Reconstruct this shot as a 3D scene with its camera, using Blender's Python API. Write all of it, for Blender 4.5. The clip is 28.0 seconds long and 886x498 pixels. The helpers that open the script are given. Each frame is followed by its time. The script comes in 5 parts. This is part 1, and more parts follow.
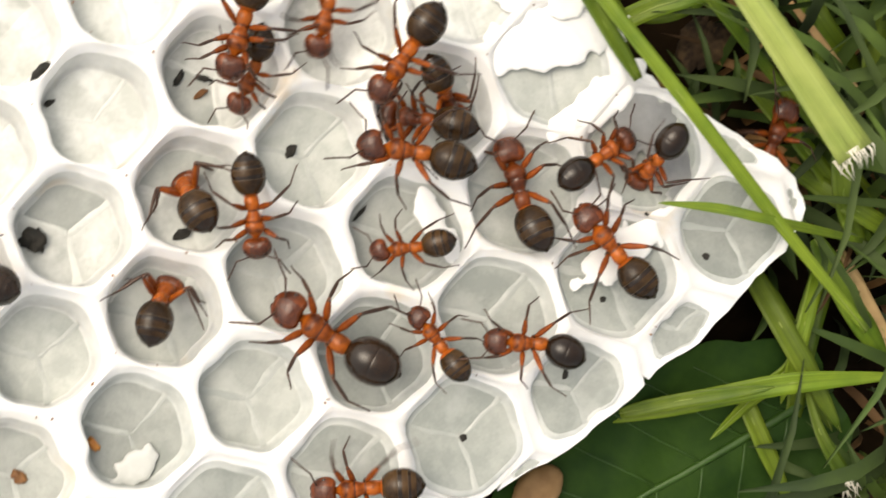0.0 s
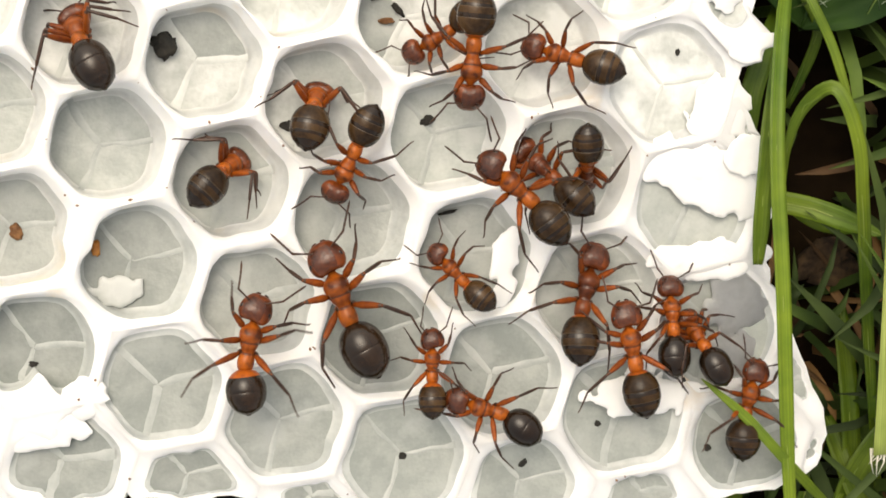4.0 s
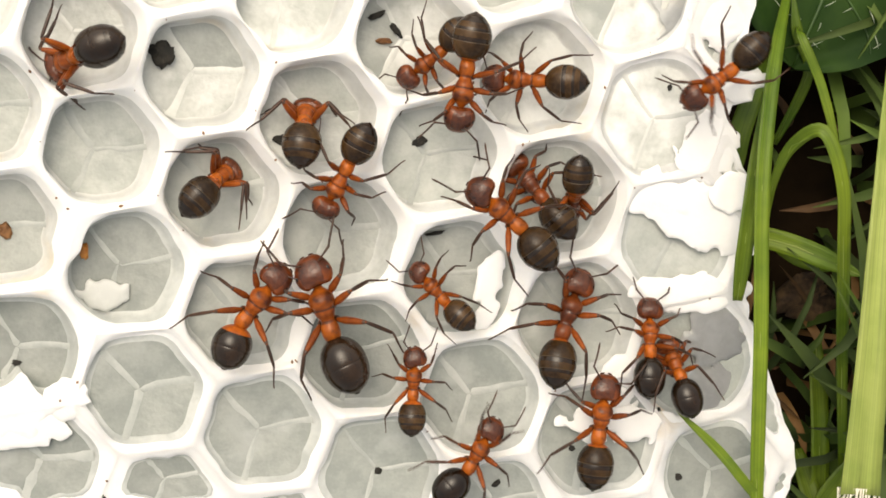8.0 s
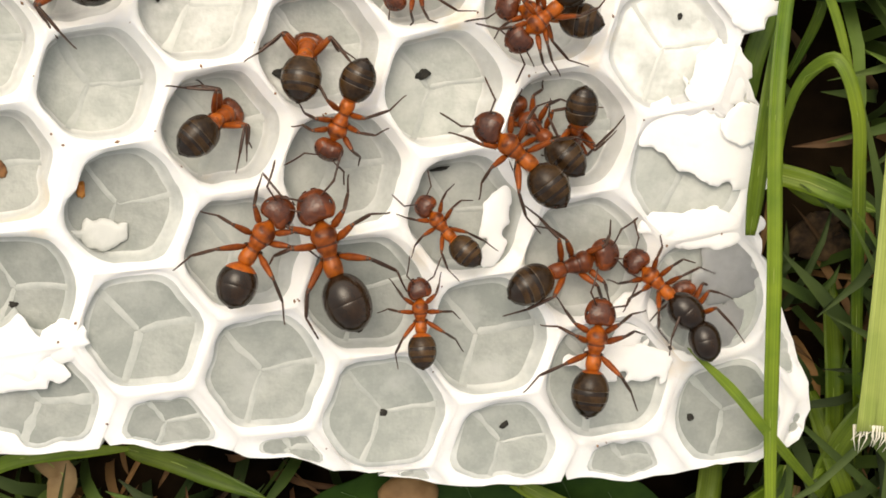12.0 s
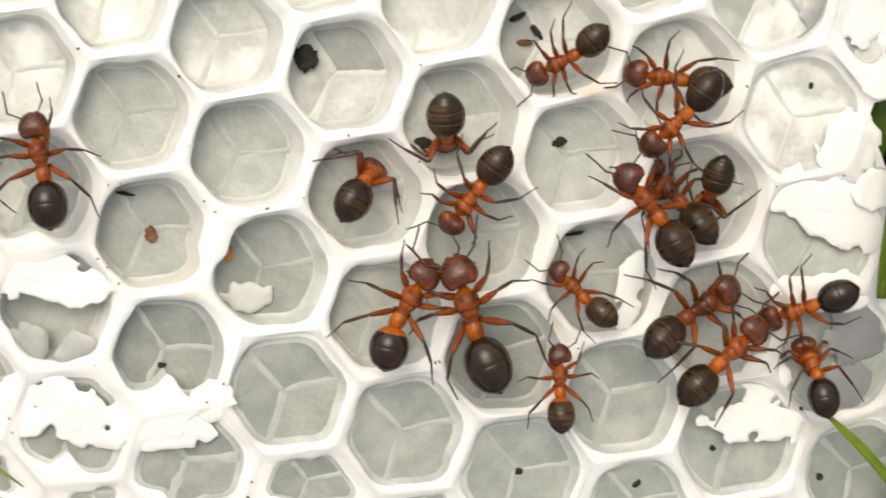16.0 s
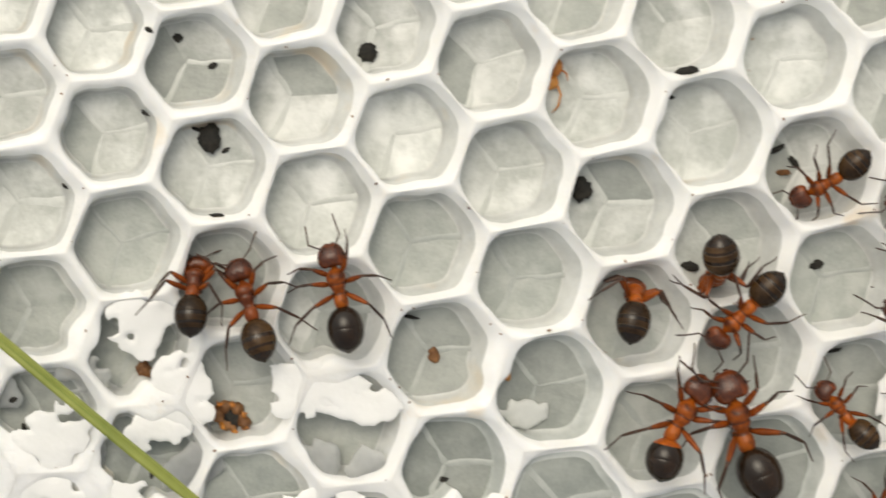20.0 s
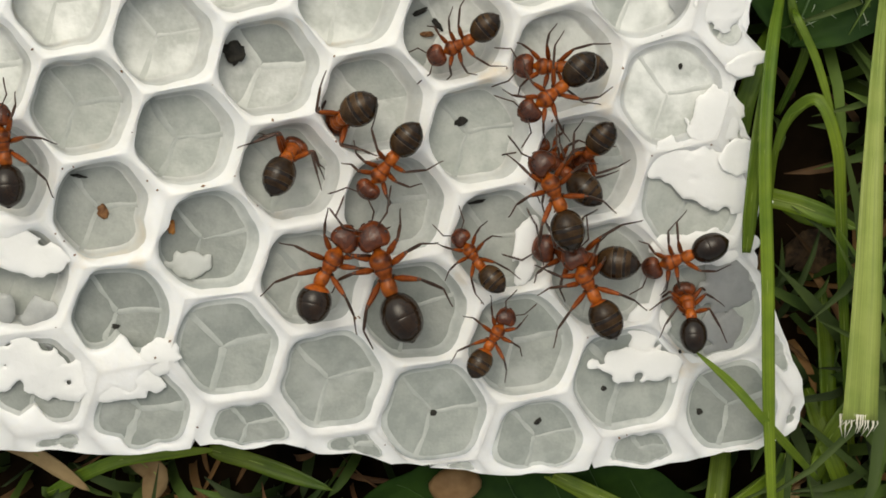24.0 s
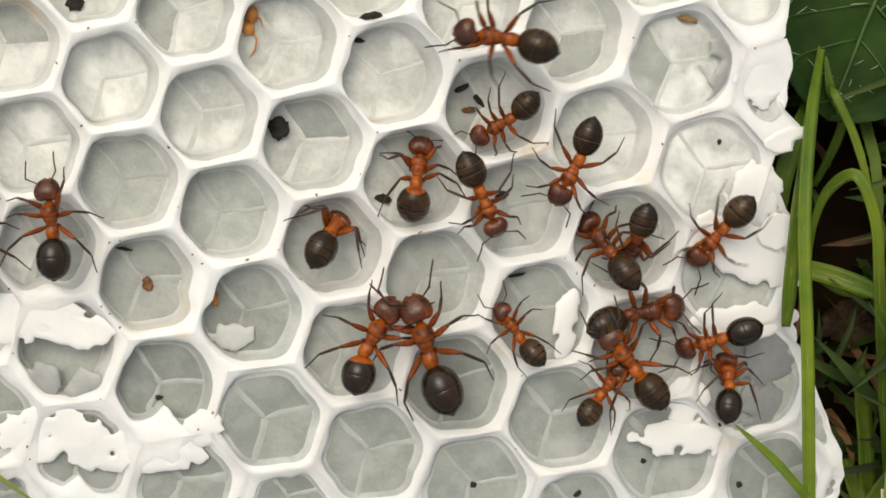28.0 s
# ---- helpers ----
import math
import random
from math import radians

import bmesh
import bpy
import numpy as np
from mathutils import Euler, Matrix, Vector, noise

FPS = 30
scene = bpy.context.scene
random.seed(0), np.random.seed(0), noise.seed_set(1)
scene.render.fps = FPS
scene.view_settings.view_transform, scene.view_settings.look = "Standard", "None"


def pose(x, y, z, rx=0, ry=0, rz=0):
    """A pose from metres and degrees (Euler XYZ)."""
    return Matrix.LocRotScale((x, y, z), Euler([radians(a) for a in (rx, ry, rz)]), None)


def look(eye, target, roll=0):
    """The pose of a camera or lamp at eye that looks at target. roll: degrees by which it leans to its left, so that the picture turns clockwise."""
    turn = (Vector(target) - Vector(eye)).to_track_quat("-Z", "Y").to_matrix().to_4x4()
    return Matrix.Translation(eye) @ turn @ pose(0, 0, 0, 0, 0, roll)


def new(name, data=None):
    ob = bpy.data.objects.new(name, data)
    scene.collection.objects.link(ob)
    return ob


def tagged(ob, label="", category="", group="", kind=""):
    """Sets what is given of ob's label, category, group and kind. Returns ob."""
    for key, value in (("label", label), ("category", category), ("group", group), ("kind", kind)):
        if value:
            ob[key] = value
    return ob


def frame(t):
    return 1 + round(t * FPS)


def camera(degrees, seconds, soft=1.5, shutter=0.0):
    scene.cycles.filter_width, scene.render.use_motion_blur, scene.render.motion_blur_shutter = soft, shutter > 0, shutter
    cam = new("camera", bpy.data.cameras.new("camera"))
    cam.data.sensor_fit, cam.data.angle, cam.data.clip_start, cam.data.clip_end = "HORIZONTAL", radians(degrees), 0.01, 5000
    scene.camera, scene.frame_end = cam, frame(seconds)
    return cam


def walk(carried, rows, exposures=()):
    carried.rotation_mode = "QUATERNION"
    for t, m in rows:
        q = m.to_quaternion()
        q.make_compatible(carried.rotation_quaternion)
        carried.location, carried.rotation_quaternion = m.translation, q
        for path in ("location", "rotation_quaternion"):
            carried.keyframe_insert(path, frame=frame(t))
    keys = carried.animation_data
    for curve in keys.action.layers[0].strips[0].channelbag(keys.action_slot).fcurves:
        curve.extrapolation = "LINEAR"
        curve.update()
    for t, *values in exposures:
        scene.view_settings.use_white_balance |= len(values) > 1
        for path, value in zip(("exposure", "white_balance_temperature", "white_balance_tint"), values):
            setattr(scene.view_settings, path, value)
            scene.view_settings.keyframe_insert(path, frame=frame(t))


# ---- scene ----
cam = camera(40.0, 28.0, soft=1.65, shutter=0.4)
MM = 0.001


def at(x, y, z, rx=0, ry=0, rz=0):
    """A pose from millimetres and degrees."""
    return pose(x * MM, y * MM, z * MM, rx, ry, rz)


# seconds, place in millimetres over the comb, turn in degrees
CAMERA_ROWS = [
    (0, 3.71, -5.84, 52.21, -1.78, -6.25, -36.26),
    (0.5, 0.32, -4.08, 51.88, -3.83, -7.31, -31.97),
    (1, -0.20, -2.82, 52.10, -5.41, -6.28, -29.36),
    (1.5, 0.08, -2.12, 52.06, -5.93, -6.21, -25.87),
    (2, 4.35, -3.90, 52.31, -6.32, -5.81, -19.61),
    (2.5, 3.14, -5.56, 51.97, -4.75, -4.32, -13.86),
    (3, 3.46, -5.23, 51.71, -6.14, -3.14, -7.88),
    (3.5, 2.03, -4.39, 51.41, -6.04, -3.47, -3.60),
    (4, 2.37, -2.78, 51.30, -6.50, -3.17, -1.00),
    (4.5, 2.39, -2.37, 51.18, -6.65, -3.15, 0.23),
    (6.5, 1.31, -1.87, 52.07, -7.13, -4.22, 1.71),
    (7, 1.39, -0.75, 51.63, -7.59, -3.73, 1.99),
    (7.5, 2.10, -0.91, 51.62, -7.40, -3.62, 1.92),
    (8, 2.19, -1.26, 51.70, -7.29, -3.63, 2.01),
    (8.5, 1.67, -1.55, 51.93, -7.20, -3.60, 1.93),
    (9, 1.51, -1.22, 51.91, -7.21, -3.68, 2.09),
    (9.5, 1.85, -1.70, 51.80, -7.25, -3.42, 2.08),
    (10, 1.55, -1.36, 51.77, -7.34, -3.27, 2.06),
    (10.5, 1.57, -0.99, 51.80, -7.69, -3.38, 2.13),
    (11, 1.41, -1.34, 51.16, -7.51, -3.76, 2.07),
    (11.5, 1.43, -2.00, 50.39, -7.35, -3.25, 1.96),
    (12, 2.36, -3.13, 50.70, -8.36, -3.40, 1.53),
    (12.5, 1.79, -2.23, 50.48, -7.97, -3.33, 1.80),
    (14.5, 2.21, -3.83, 51.14, -7.11, -2.90, 1.56),
    (15, 0.75, -3.48, 51.29, -7.33, -2.75, 1.57),
    (15.5, -0.56, -2.84, 51.31, -7.21, -2.67, 1.55),
    (16, -2.58, -1.89, 51.70, -6.67, -2.23, 1.39),
    (16.5, -5.08, -1.87, 51.92, -5.86, -1.12, 1.18),
    (17, -8.30, -2.31, 52.26, -4.41, -1.14, 1.31),
    (17.5, -8.65, -3.41, 51.84, -2.93, 0.32, 0.73),
    (18, -12.21, -2.16, 52.25, -3.64, -0.44, 1.12),
    (18.5, -14.66, -3.26, 52.26, -1.97, -0.54, 0.61),
    (19, -15.99, -2.39, 52.99, -3.55, -0.09, 0.85),
    (19.5, -17.37, -2.41, 53.25, -1.44, -1.29, 0.53),
    (20, -14.14, -0.58, 54.60, -2.24, -1.41, 0.79),
    (20.5, -10.50, -1.66, 55.54, -2.76, -2.43, 0.34),
    (21, -6.75, -2.45, 56.18, -4.13, -2.99, 0.32),
    (21.5, -2.65, 0.01, 55.76, -7.02, -2.54, 0.40),
    (22, -2.56, -2.30, 56.21, -6.88, -3.17, 0.54),
    (22.5, -1.79, -1.32, 57.57, -7.89, -2.82, 0.45),
    (24.5, 1.54, -1.81, 59.06, -6.97, -2.11, -0.03),
    (25, 0.23, 0.45, 58.89, -6.42, -1.61, 0.16),
    (25.5, 0.13, -0.21, 58.97, -6.15, -1.32, 0.08),
    (26, -0.04, -0.43, 59.02, -6.08, -1.71, 0.10),
    (26.5, -0.44, -0.11, 59.24, -5.70, -1.51, 0.31),
    (27, -0.24, -0.16, 59.48, -5.25, -1.50, 0.33),
    (27.5, -0.34, 0.26, 59.25, -5.37, -1.51, 0.18),
    (28, 0.00, -0.00, 59.35, -5.58, -1.58, 0.08),
]
walk(cam, [(t, at(*row)) for t, *row in CAMERA_ROWS], exposures=[(0, 0.41, 7550, 9), (2, 0.30, 7550, 10), (4, 0.29, 7600, 9), (12, 0.27, 7800, 9), (16, 0.09, 7500, 8), (17, 0.05, 7450, 8), (20, -0.24, 7350, 6), (22, -0.38, 7300, 4), (25, -0.33, 7300, 4), (28, -0.21, 7400, 7)])

# ---- light: bright overcast sky ----
world = bpy.data.worlds.new("overcast_sky")
scene.world = world
world.use_nodes = True
wn = world.node_tree
sky = wn.nodes.new("ShaderNodeTexSky")
sky.sky_type = "NISHITA"
sky.sun_disc = False
sky.sun_elevation = radians(58)
sky.sun_rotation = radians(-20)
sky.air_density, sky.dust_density, sky.ozone_density = 1.0, 4.0, 0.6
pale = wn.nodes.new("ShaderNodeHueSaturation")  # cloud takes most of the blue out of the sky
pale.inputs["Saturation"].default_value = 0.4
wn.links.new(sky.outputs[0], pale.inputs["Color"])
wn.links.new(pale.outputs[0], wn.nodes["Background"].inputs[0])
wn.nodes["Background"].inputs[1].default_value = 0.2
sun = new("sun", bpy.data.lights.new("sun", "SUN"))
sun.data.energy = 0.5
sun.data.angle = radians(48)
sun.data.color = (1.0, 0.96, 0.9)
sun.matrix_world = look((0.0, 0.0, 1.0), (0.20, -0.55, 0.0))


# ---- materials ----
def material(name, colour, rough=0.5, metal=0.0):
    m = bpy.data.materials.new(name)
    m.use_nodes = True
    b = m.node_tree.nodes["Principled BSDF"]
    b.inputs["Base Color"].default_value = (*colour, 1)
    b.inputs["Roughness"].default_value = rough
    b.inputs["Metallic"].default_value = metal
    return m, m.node_tree, b


def mottled(name, a, b, scale, rough=0.5, bump=0.0, bump_scale=None, sss=0.0, lo=0.35, hi=0.65, vary=0.0, isle=0.0, coat=0.0, stain=None, gloss=0.5, veins=0.0):
    """Two colours mixed by noise at two scales, with fine relief."""
    m, t, p = material(name, a, rough)
    n, l = t.nodes, t.links
    p.inputs["Specular IOR Level"].default_value = gloss
    co = n.new("ShaderNodeTexCoord")
    big = n.new("ShaderNodeTexNoise")
    big.inputs["Scale"].default_value, big.inputs["Detail"].default_value = scale, 6
    l.new(co.outputs["Object"], big.inputs["Vector"])
    fine = n.new("ShaderNodeTexNoise")
    fine.inputs["Scale"].default_value, fine.inputs["Detail"].default_value = scale * 7, 3
    l.new(co.outputs["Object"], fine.inputs["Vector"])
    add = n.new("ShaderNodeMath")
    add.operation = "MULTIPLY_ADD"
    add.inputs[1].default_value = 0.3
    l.new(fine.outputs["Fac"], add.inputs[0])
    sub = n.new("ShaderNodeMath")
    sub.operation = "SUBTRACT"
    sub.inputs[1].default_value = 0.15
    l.new(big.outputs["Fac"], sub.inputs[0])
    l.new(sub.outputs[0], add.inputs[2])
    ramp = n.new("ShaderNodeValToRGB")
    ramp.color_ramp.elements[0].position, ramp.color_ramp.elements[0].color = lo, (*a, 1)
    ramp.color_ramp.elements[1].position, ramp.color_ramp.elements[1].color = hi, (*b, 1)
    l.new(add.outputs[0], ramp.inputs[0])
    out = ramp.outputs[0]
    if stain:
        blot = n.new("ShaderNodeTexNoise")
        blot.inputs["Scale"].default_value, blot.inputs["Detail"].default_value = stain[1], 7
        l.new(co.outputs["Object"], blot.inputs["Vector"])
        gate = n.new("ShaderNodeMapRange")
        gate.inputs["From Min"].default_value, gate.inputs["From Max"].default_value = stain[2], stain[2] + 0.14
        l.new(blot.outputs["Fac"], gate.inputs["Value"])
        blend = n.new("ShaderNodeMixRGB")
        blend.inputs["Color2"].default_value = (*stain[0], 1)
        l.new(gate.outputs[0], blend.inputs["Fac"])
        l.new(out, blend.inputs["Color1"])
        out = blend.outputs[0]
    if veins:
        vn = n.new("ShaderNodeTexNoise")
        vn.inputs["Scale"].default_value, vn.inputs["Detail"].default_value = 1.0, 2
        sc = n.new("ShaderNodeVectorMath")
        sc.operation = "MULTIPLY"
        sc.inputs[1].default_value = (13, 2.5, 1)
        l.new(co.outputs["UV"], sc.inputs[0])
        l.new(sc.outputs[0], vn.inputs["Vector"])
        vh = n.new("ShaderNodeHueSaturation")
        vm = n.new("ShaderNodeMapRange")
        vm.inputs["From Min"].default_value, vm.inputs["From Max"].default_value = 0.3, 0.7
        vm.inputs["To Min"].default_value, vm.inputs["To Max"].default_value = 1 - veins, 1 + veins
        l.new(vn.outputs["Fac"], vm.inputs["Value"])
        l.new(vm.outputs[0], vh.inputs["Value"])
        l.new(out, vh.inputs["Color"])
        out = vh.outputs[0]
    if isle:
        geo = n.new("ShaderNodeNewGeometry")
        hs2 = n.new("ShaderNodeHueSaturation")
        mr2 = n.new("ShaderNodeMapRange")
        mr2.inputs["To Min"].default_value, mr2.inputs["To Max"].default_value = 1 - isle, 1 + isle
        l.new(geo.outputs["Random Per Island"], mr2.inputs["Value"])
        l.new(mr2.outputs[0], hs2.inputs["Value"])
        l.new(out, hs2.inputs["Color"])
        out = hs2.outputs[0]
    if vary:
        info = n.new("ShaderNodeObjectInfo")
        hsv = n.new("ShaderNodeHueSaturation")
        mr = n.new("ShaderNodeMapRange")
        mr.inputs["To Min"].default_value, mr.inputs["To Max"].default_value = 1 - vary, 1 + vary
        l.new(info.outputs["Random"], mr.inputs["Value"])
        l.new(mr.outputs[0], hsv.inputs["Value"])
        l.new(out, hsv.inputs["Color"])
        out = hsv.outputs[0]
    l.new(out, p.inputs["Base Color"])
    if bump:
        bt = n.new("ShaderNodeTexNoise")
        bt.inputs["Scale"].default_value, bt.inputs["Detail"].default_value = bump_scale or scale * 4, 5
        l.new(co.outputs["Object"], bt.inputs["Vector"])
        bu = n.new("ShaderNodeBump")
        bu.inputs["Strength"].default_value, bu.inputs["Distance"].default_value = bump, 0.0002
        l.new(bt.outputs["Fac"], bu.inputs["Height"])
        l.new(bu.outputs[0], p.inputs["Normal"])
    if coat:
        p.inputs["Coat Weight"].default_value, p.inputs["Coat Roughness"].default_value = coat, 0.12
    if sss:
        p.inputs["Subsurface Weight"].default_value = sss
        p.inputs["Subsurface Radius"].default_value = (1.0, 0.95, 0.85)
        p.inputs["Subsurface Scale"].default_value = 0.0018
    return m


WAX_RIM = mottled("white_wax_rim", (0.90, 0.895, 0.87), (0.95, 0.95, 0.935), 260, 0.42, 0.35, 1500, sss=0.5, stain=((0.84, 0.68, 0.48), 240, 0.64))
# Walls and pale sheets: shade below the rims is mixed into this thin wax colour.
WAX_WALL = mottled("thin_shaded_wax", (0.54, 0.55, 0.525), (0.69, 0.70, 0.675), 420, 0.36, 0.3, 1800, sss=0.8, stain=((0.68, 0.61, 0.49), 260, 0.60))
WAX_FLAP = mottled("torn_wax_sheet", (0.91, 0.91, 0.89), (0.96, 0.96, 0.95), 300, 0.5, 0.3, 1200, sss=0.2)
# Floor greys hold the shade of the cells, besides thin wax over dark ground.
WAX_FLOOR = mottled("translucent_wax_floor_shade", (0.325, 0.347, 0.322), (0.41, 0.43, 0.40), 900, 0.4, 0.3, 2500, vary=0.14, lo=0.36, hi=0.64, stain=((0.46, 0.48, 0.45), 520, 0.57))
WAX_FLOOR_DARK = mottled("dark_wax_floor_shade", (0.255, 0.279, 0.258), (0.33, 0.35, 0.325), 900, 0.4, 0.3, 2500, vary=0.14, lo=0.36, hi=0.64, stain=((0.37, 0.39, 0.37), 520, 0.58))
WAX_FLOOR_PALE = mottled("pale_wax_floor_shade", (0.41, 0.43, 0.40), (0.62, 0.635, 0.605), 520, 0.4, 0.3, 2500, vary=0.12, lo=0.34, hi=0.66, stain=((0.74, 0.75, 0.72), 420, 0.53))
# Walls of the lower cells: greyer copy with more shade in the colour.
WAX_WALL_SHADE = mottled("shaded_grey_wax_wall", (0.42, 0.445, 0.425), (0.58, 0.60, 0.575), 420, 0.36, 0.3, 1800, sss=0.5)
WAX_SCRAP = mottled("pale_wax_scrap", (0.52, 0.535, 0.515), (0.66, 0.67, 0.65), 500, 0.45, 0.3, 1500)
WAX_RIDGE = mottled("pale_wax_ridge", (0.50, 0.52, 0.49), (0.62, 0.635, 0.605), 600, 0.4, 0.2)
WAX_RIDGE_THIN = mottled("thin_wax_ridge", (0.34, 0.365, 0.345), (0.45, 0.47, 0.445), 600, 0.4, 0.2)
SHELL_RED = mottled("orange_red_cuticle", (0.14, 0.025, 0.004), (0.44, 0.108, 0.012), 650, 0.3, 0.12, 6000, vary=0.22, lo=0.32, hi=0.62, coat=0.06, gloss=0.25, stain=((0.07, 0.016, 0.005), 1100, 0.54))
SHELL_RUST = mottled("dark_rust_cuticle", (0.045, 0.010, 0.003), (0.20, 0.045, 0.008), 600, 0.3, 0.12, 6000, vary=0.2, gloss=0.35)
SHELL_HEAD = mottled("brown_red_cuticle", (0.030, 0.009, 0.005), (0.135, 0.034, 0.010), 600, 0.24, 0.2, 6000, vary=0.2)
SHELL_DARK = mottled("dark_brown_cuticle", (0.015, 0.0075, 0.003), (0.062, 0.033, 0.013), 900, 0.26, 0.06, 9000, vary=0.4, coat=0.04, gloss=0.22)
SHELL_TAIL = mottled("glossy_black_cuticle", (0.007, 0.004, 0.002), (0.022, 0.011, 0.005), 900, 0.18, 0.03, 9000, vary=0.3, coat=0.1, gloss=0.35)
SHELL_SEAM = mottled("pale_membrane_band", (0.034, 0.020, 0.008), (0.07, 0.042, 0.016), 1500, 0.3)
LEG_RED = mottled("leg_cuticle_red", (0.11, 0.021, 0.004), (0.31, 0.075, 0.010), 700, 0.32, vary=0.25, gloss=0.2)
LEG_DARK = mottled("leg_cuticle_dark", (0.018, 0.008, 0.004), (0.075, 0.026, 0.009), 900, 0.38, vary=0.25)
EYE = material("black_eye", (0.006, 0.005, 0.005), 0.15)[0]
# Near-black: the shade in the gaps between blades is put into the colour.
SOIL = mottled("shaded_dark_soil", (0.003, 0.0024, 0.0014), (0.020, 0.012, 0.006), 90, 0.95, 0.8, 400, gloss=0.05)
GRASS = mottled("grass_blade_green", (0.044, 0.092, 0.004), (0.130, 0.185, 0.013), 120, 0.5, 0.3, 900, vary=0.35, veins=0.25, gloss=0.3)
GRASS_MASS = mottled("grass_mass_green", (0.014, 0.034, 0.003), (0.060, 0.100, 0.010), 60, 0.75, 0.3, 900, isle=0.6)
STRAW_MASS = mottled("dead_grass_brown", (0.07, 0.030, 0.010), (0.26, 0.14, 0.05), 80, 0.8, 0.4, 900, isle=0.6)
GRASS_PALE = mottled("yellowing_grass_blade", (0.12, 0.19, 0.025), (0.26, 0.31, 0.075), 110, 0.5, 0.3, 900, veins=0.2, gloss=0.35)
LEAF = mottled("broad_leaf_green", (0.007, 0.028, 0.002), (0.024, 0.060, 0.005), 160, 0.7, 0.5, 700, gloss=0.2)
LEAF_VEIN = mottled("leaf_vein_green", (0.016, 0.050, 0.005), (0.036, 0.090, 0.010), 160, 0.5)
STRAW = mottled("dry_straw", (0.22, 0.13, 0.05), (0.42, 0.29, 0.13), 200, 0.7, 0.4, 900, vary=0.3)
STALK = mottled("yellow_green_stalk", (0.15, 0.19, 0.03), (0.28, 0.31, 0.07), 160, 0.45, 0.3, 900)
HAIR = mottled("pale_leaf_hair", (0.35, 0.42, 0.30), (0.5, 0.55, 0.42), 300, 0.5)
FIBRE = mottled("dry_white_fibre", (0.55, 0.52, 0.42), (0.75, 0.72, 0.62), 400, 0.7, 0.3, 2000)
DIRT = mottled("black_frass", (0.008, 0.008, 0.006), (0.03, 0.025, 0.018), 900, 0.8, 0.8, 3000)
BROWN = mottled("brown_husk", (0.12, 0.045, 0.012), (0.30, 0.14, 0.05), 800, 0.6, 0.6, 3000)
AMBER = mottled("amber_shell", (0.42, 0.13, 0.015), (0.60, 0.25, 0.05), 700, 0.3, 0.3)
CLOD = mottled("dry_soil_clod", (0.02, 0.010, 0.004), (0.14, 0.085, 0.04), 500, 0.9, 0.8, 1200)
PEBBLE = mottled("tan_pebble", (0.17, 0.09, 0.03), (0.30, 0.18, 0.08), 250, 0.7, 0.4)


# ---- mesh helpers (millimetres in, metres out) ----
def mesh(name, verts, faces, mats, slots=None, smooth=True, flat_from=99):
    me = bpy.data.meshes.new(name)
    me.from_pydata([(x * MM, y * MM, z * MM) for x, y, z in verts], [], faces)
    for m in mats:
        me.materials.append(m)
    if slots:
        me.polygons.foreach_set("material_index", slots)
    me.polygons.foreach_set("use_smooth", [smooth and (slots is None or slots[k] < flat_from) for k in range(len(faces))])
    me.update()
    return me


def put(name, me, parent=None, m=None, label=""):
    ob = new(name, me)
    if parent is not None:
        ob.parent = parent
    if m is not None:
        ob.matrix_basis = m
    return tagged(ob, label) if label else ob


def lathe(profile, seg=14, flat=1.0, wave=None):
    """Rings along y: (y, half width, z middle). flat squeezes z. Returns verts, faces."""
    vs, fs = [], []
    for i, (y, r, zc) in enumerate(profile):
        for k in range(seg):
            a = 2 * math.pi * k / seg
            q = r * (wave(i, a) if wave else 1)
            vs.append((q * math.cos(a), y, zc + q * math.sin(a) * flat))
    for i in range(len(profile) - 1):
        for k in range(seg):
            a, b = i * seg + k, i * seg + (k + 1) % seg
            fs.append((a, b, b + seg, a + seg))
    fs.append(tuple(range(seg - 1, -1, -1)))
    fs.append(tuple((len(profile) - 1) * seg + k for k in range(seg)))
    return vs, fs


def tube(points, radii, seg=7):
    """A tapered tube along points."""
    vs, fs = [], []
    for i, p in enumerate(points):
        p = Vector(p)
        d = (Vector(points[min(i + 1, len(points) - 1)]) - Vector(points[max(i - 1, 0)])).normalized()
        u = d.cross(Vector((0.13, 0.2, 1))).normalized()
        w = d.cross(u)
        for k in range(seg):
            a = 2 * math.pi * k / seg
            vs.append(tuple(p + (u * math.cos(a) + w * math.sin(a)) * radii[i]))
    for i in range(len(points) - 1):
        for k in range(seg):
            a, b = i * seg + k, i * seg + (k + 1) % seg
            fs.append((a, a + seg, b + seg, b))
    fs.append(tuple(range(seg)))
    fs.append(tuple((len(points) - 1) * seg + k for k in range(seg - 1, -1, -1)))
    return vs, fs


# ---- the comb ----
OUTLINE = [
    (-62.2, -18.1), (-40.2, -18.5), (-33.2, -17.7), (-26.2, -19.3), (-20.2, -19.2), (-15, -19.6), (-11, -19.7), (-7.8, -19.3), (-4.8, -19.4), (-1.4, -19.8),
    (1.2, -20.4), (3.9, -20.8), (7.5, -21.1), (11.3, -20.8), (15.2, -20.6), (19.8, -19.9), (21.8, -19.0), (22.5, -17.6), (22.2, -16.3), (21.2, -14.4), (20.4, -12.8),
    (19.6, -11.3), (19.0, -9.2), (18.9, -7.2), (19.3, -5.8), (19.4, -4.6), (18.5, -3.7), (18.0, -2.7), (18.2, -1.4), (19.4, -0.1), (18.3, 1.1), (18.8, 3.0), (18.4, 5.2), (18.7, 11), (16.8, 22),
    (7.8, 32), (-20.2, 38), (-62.2, 36),
]


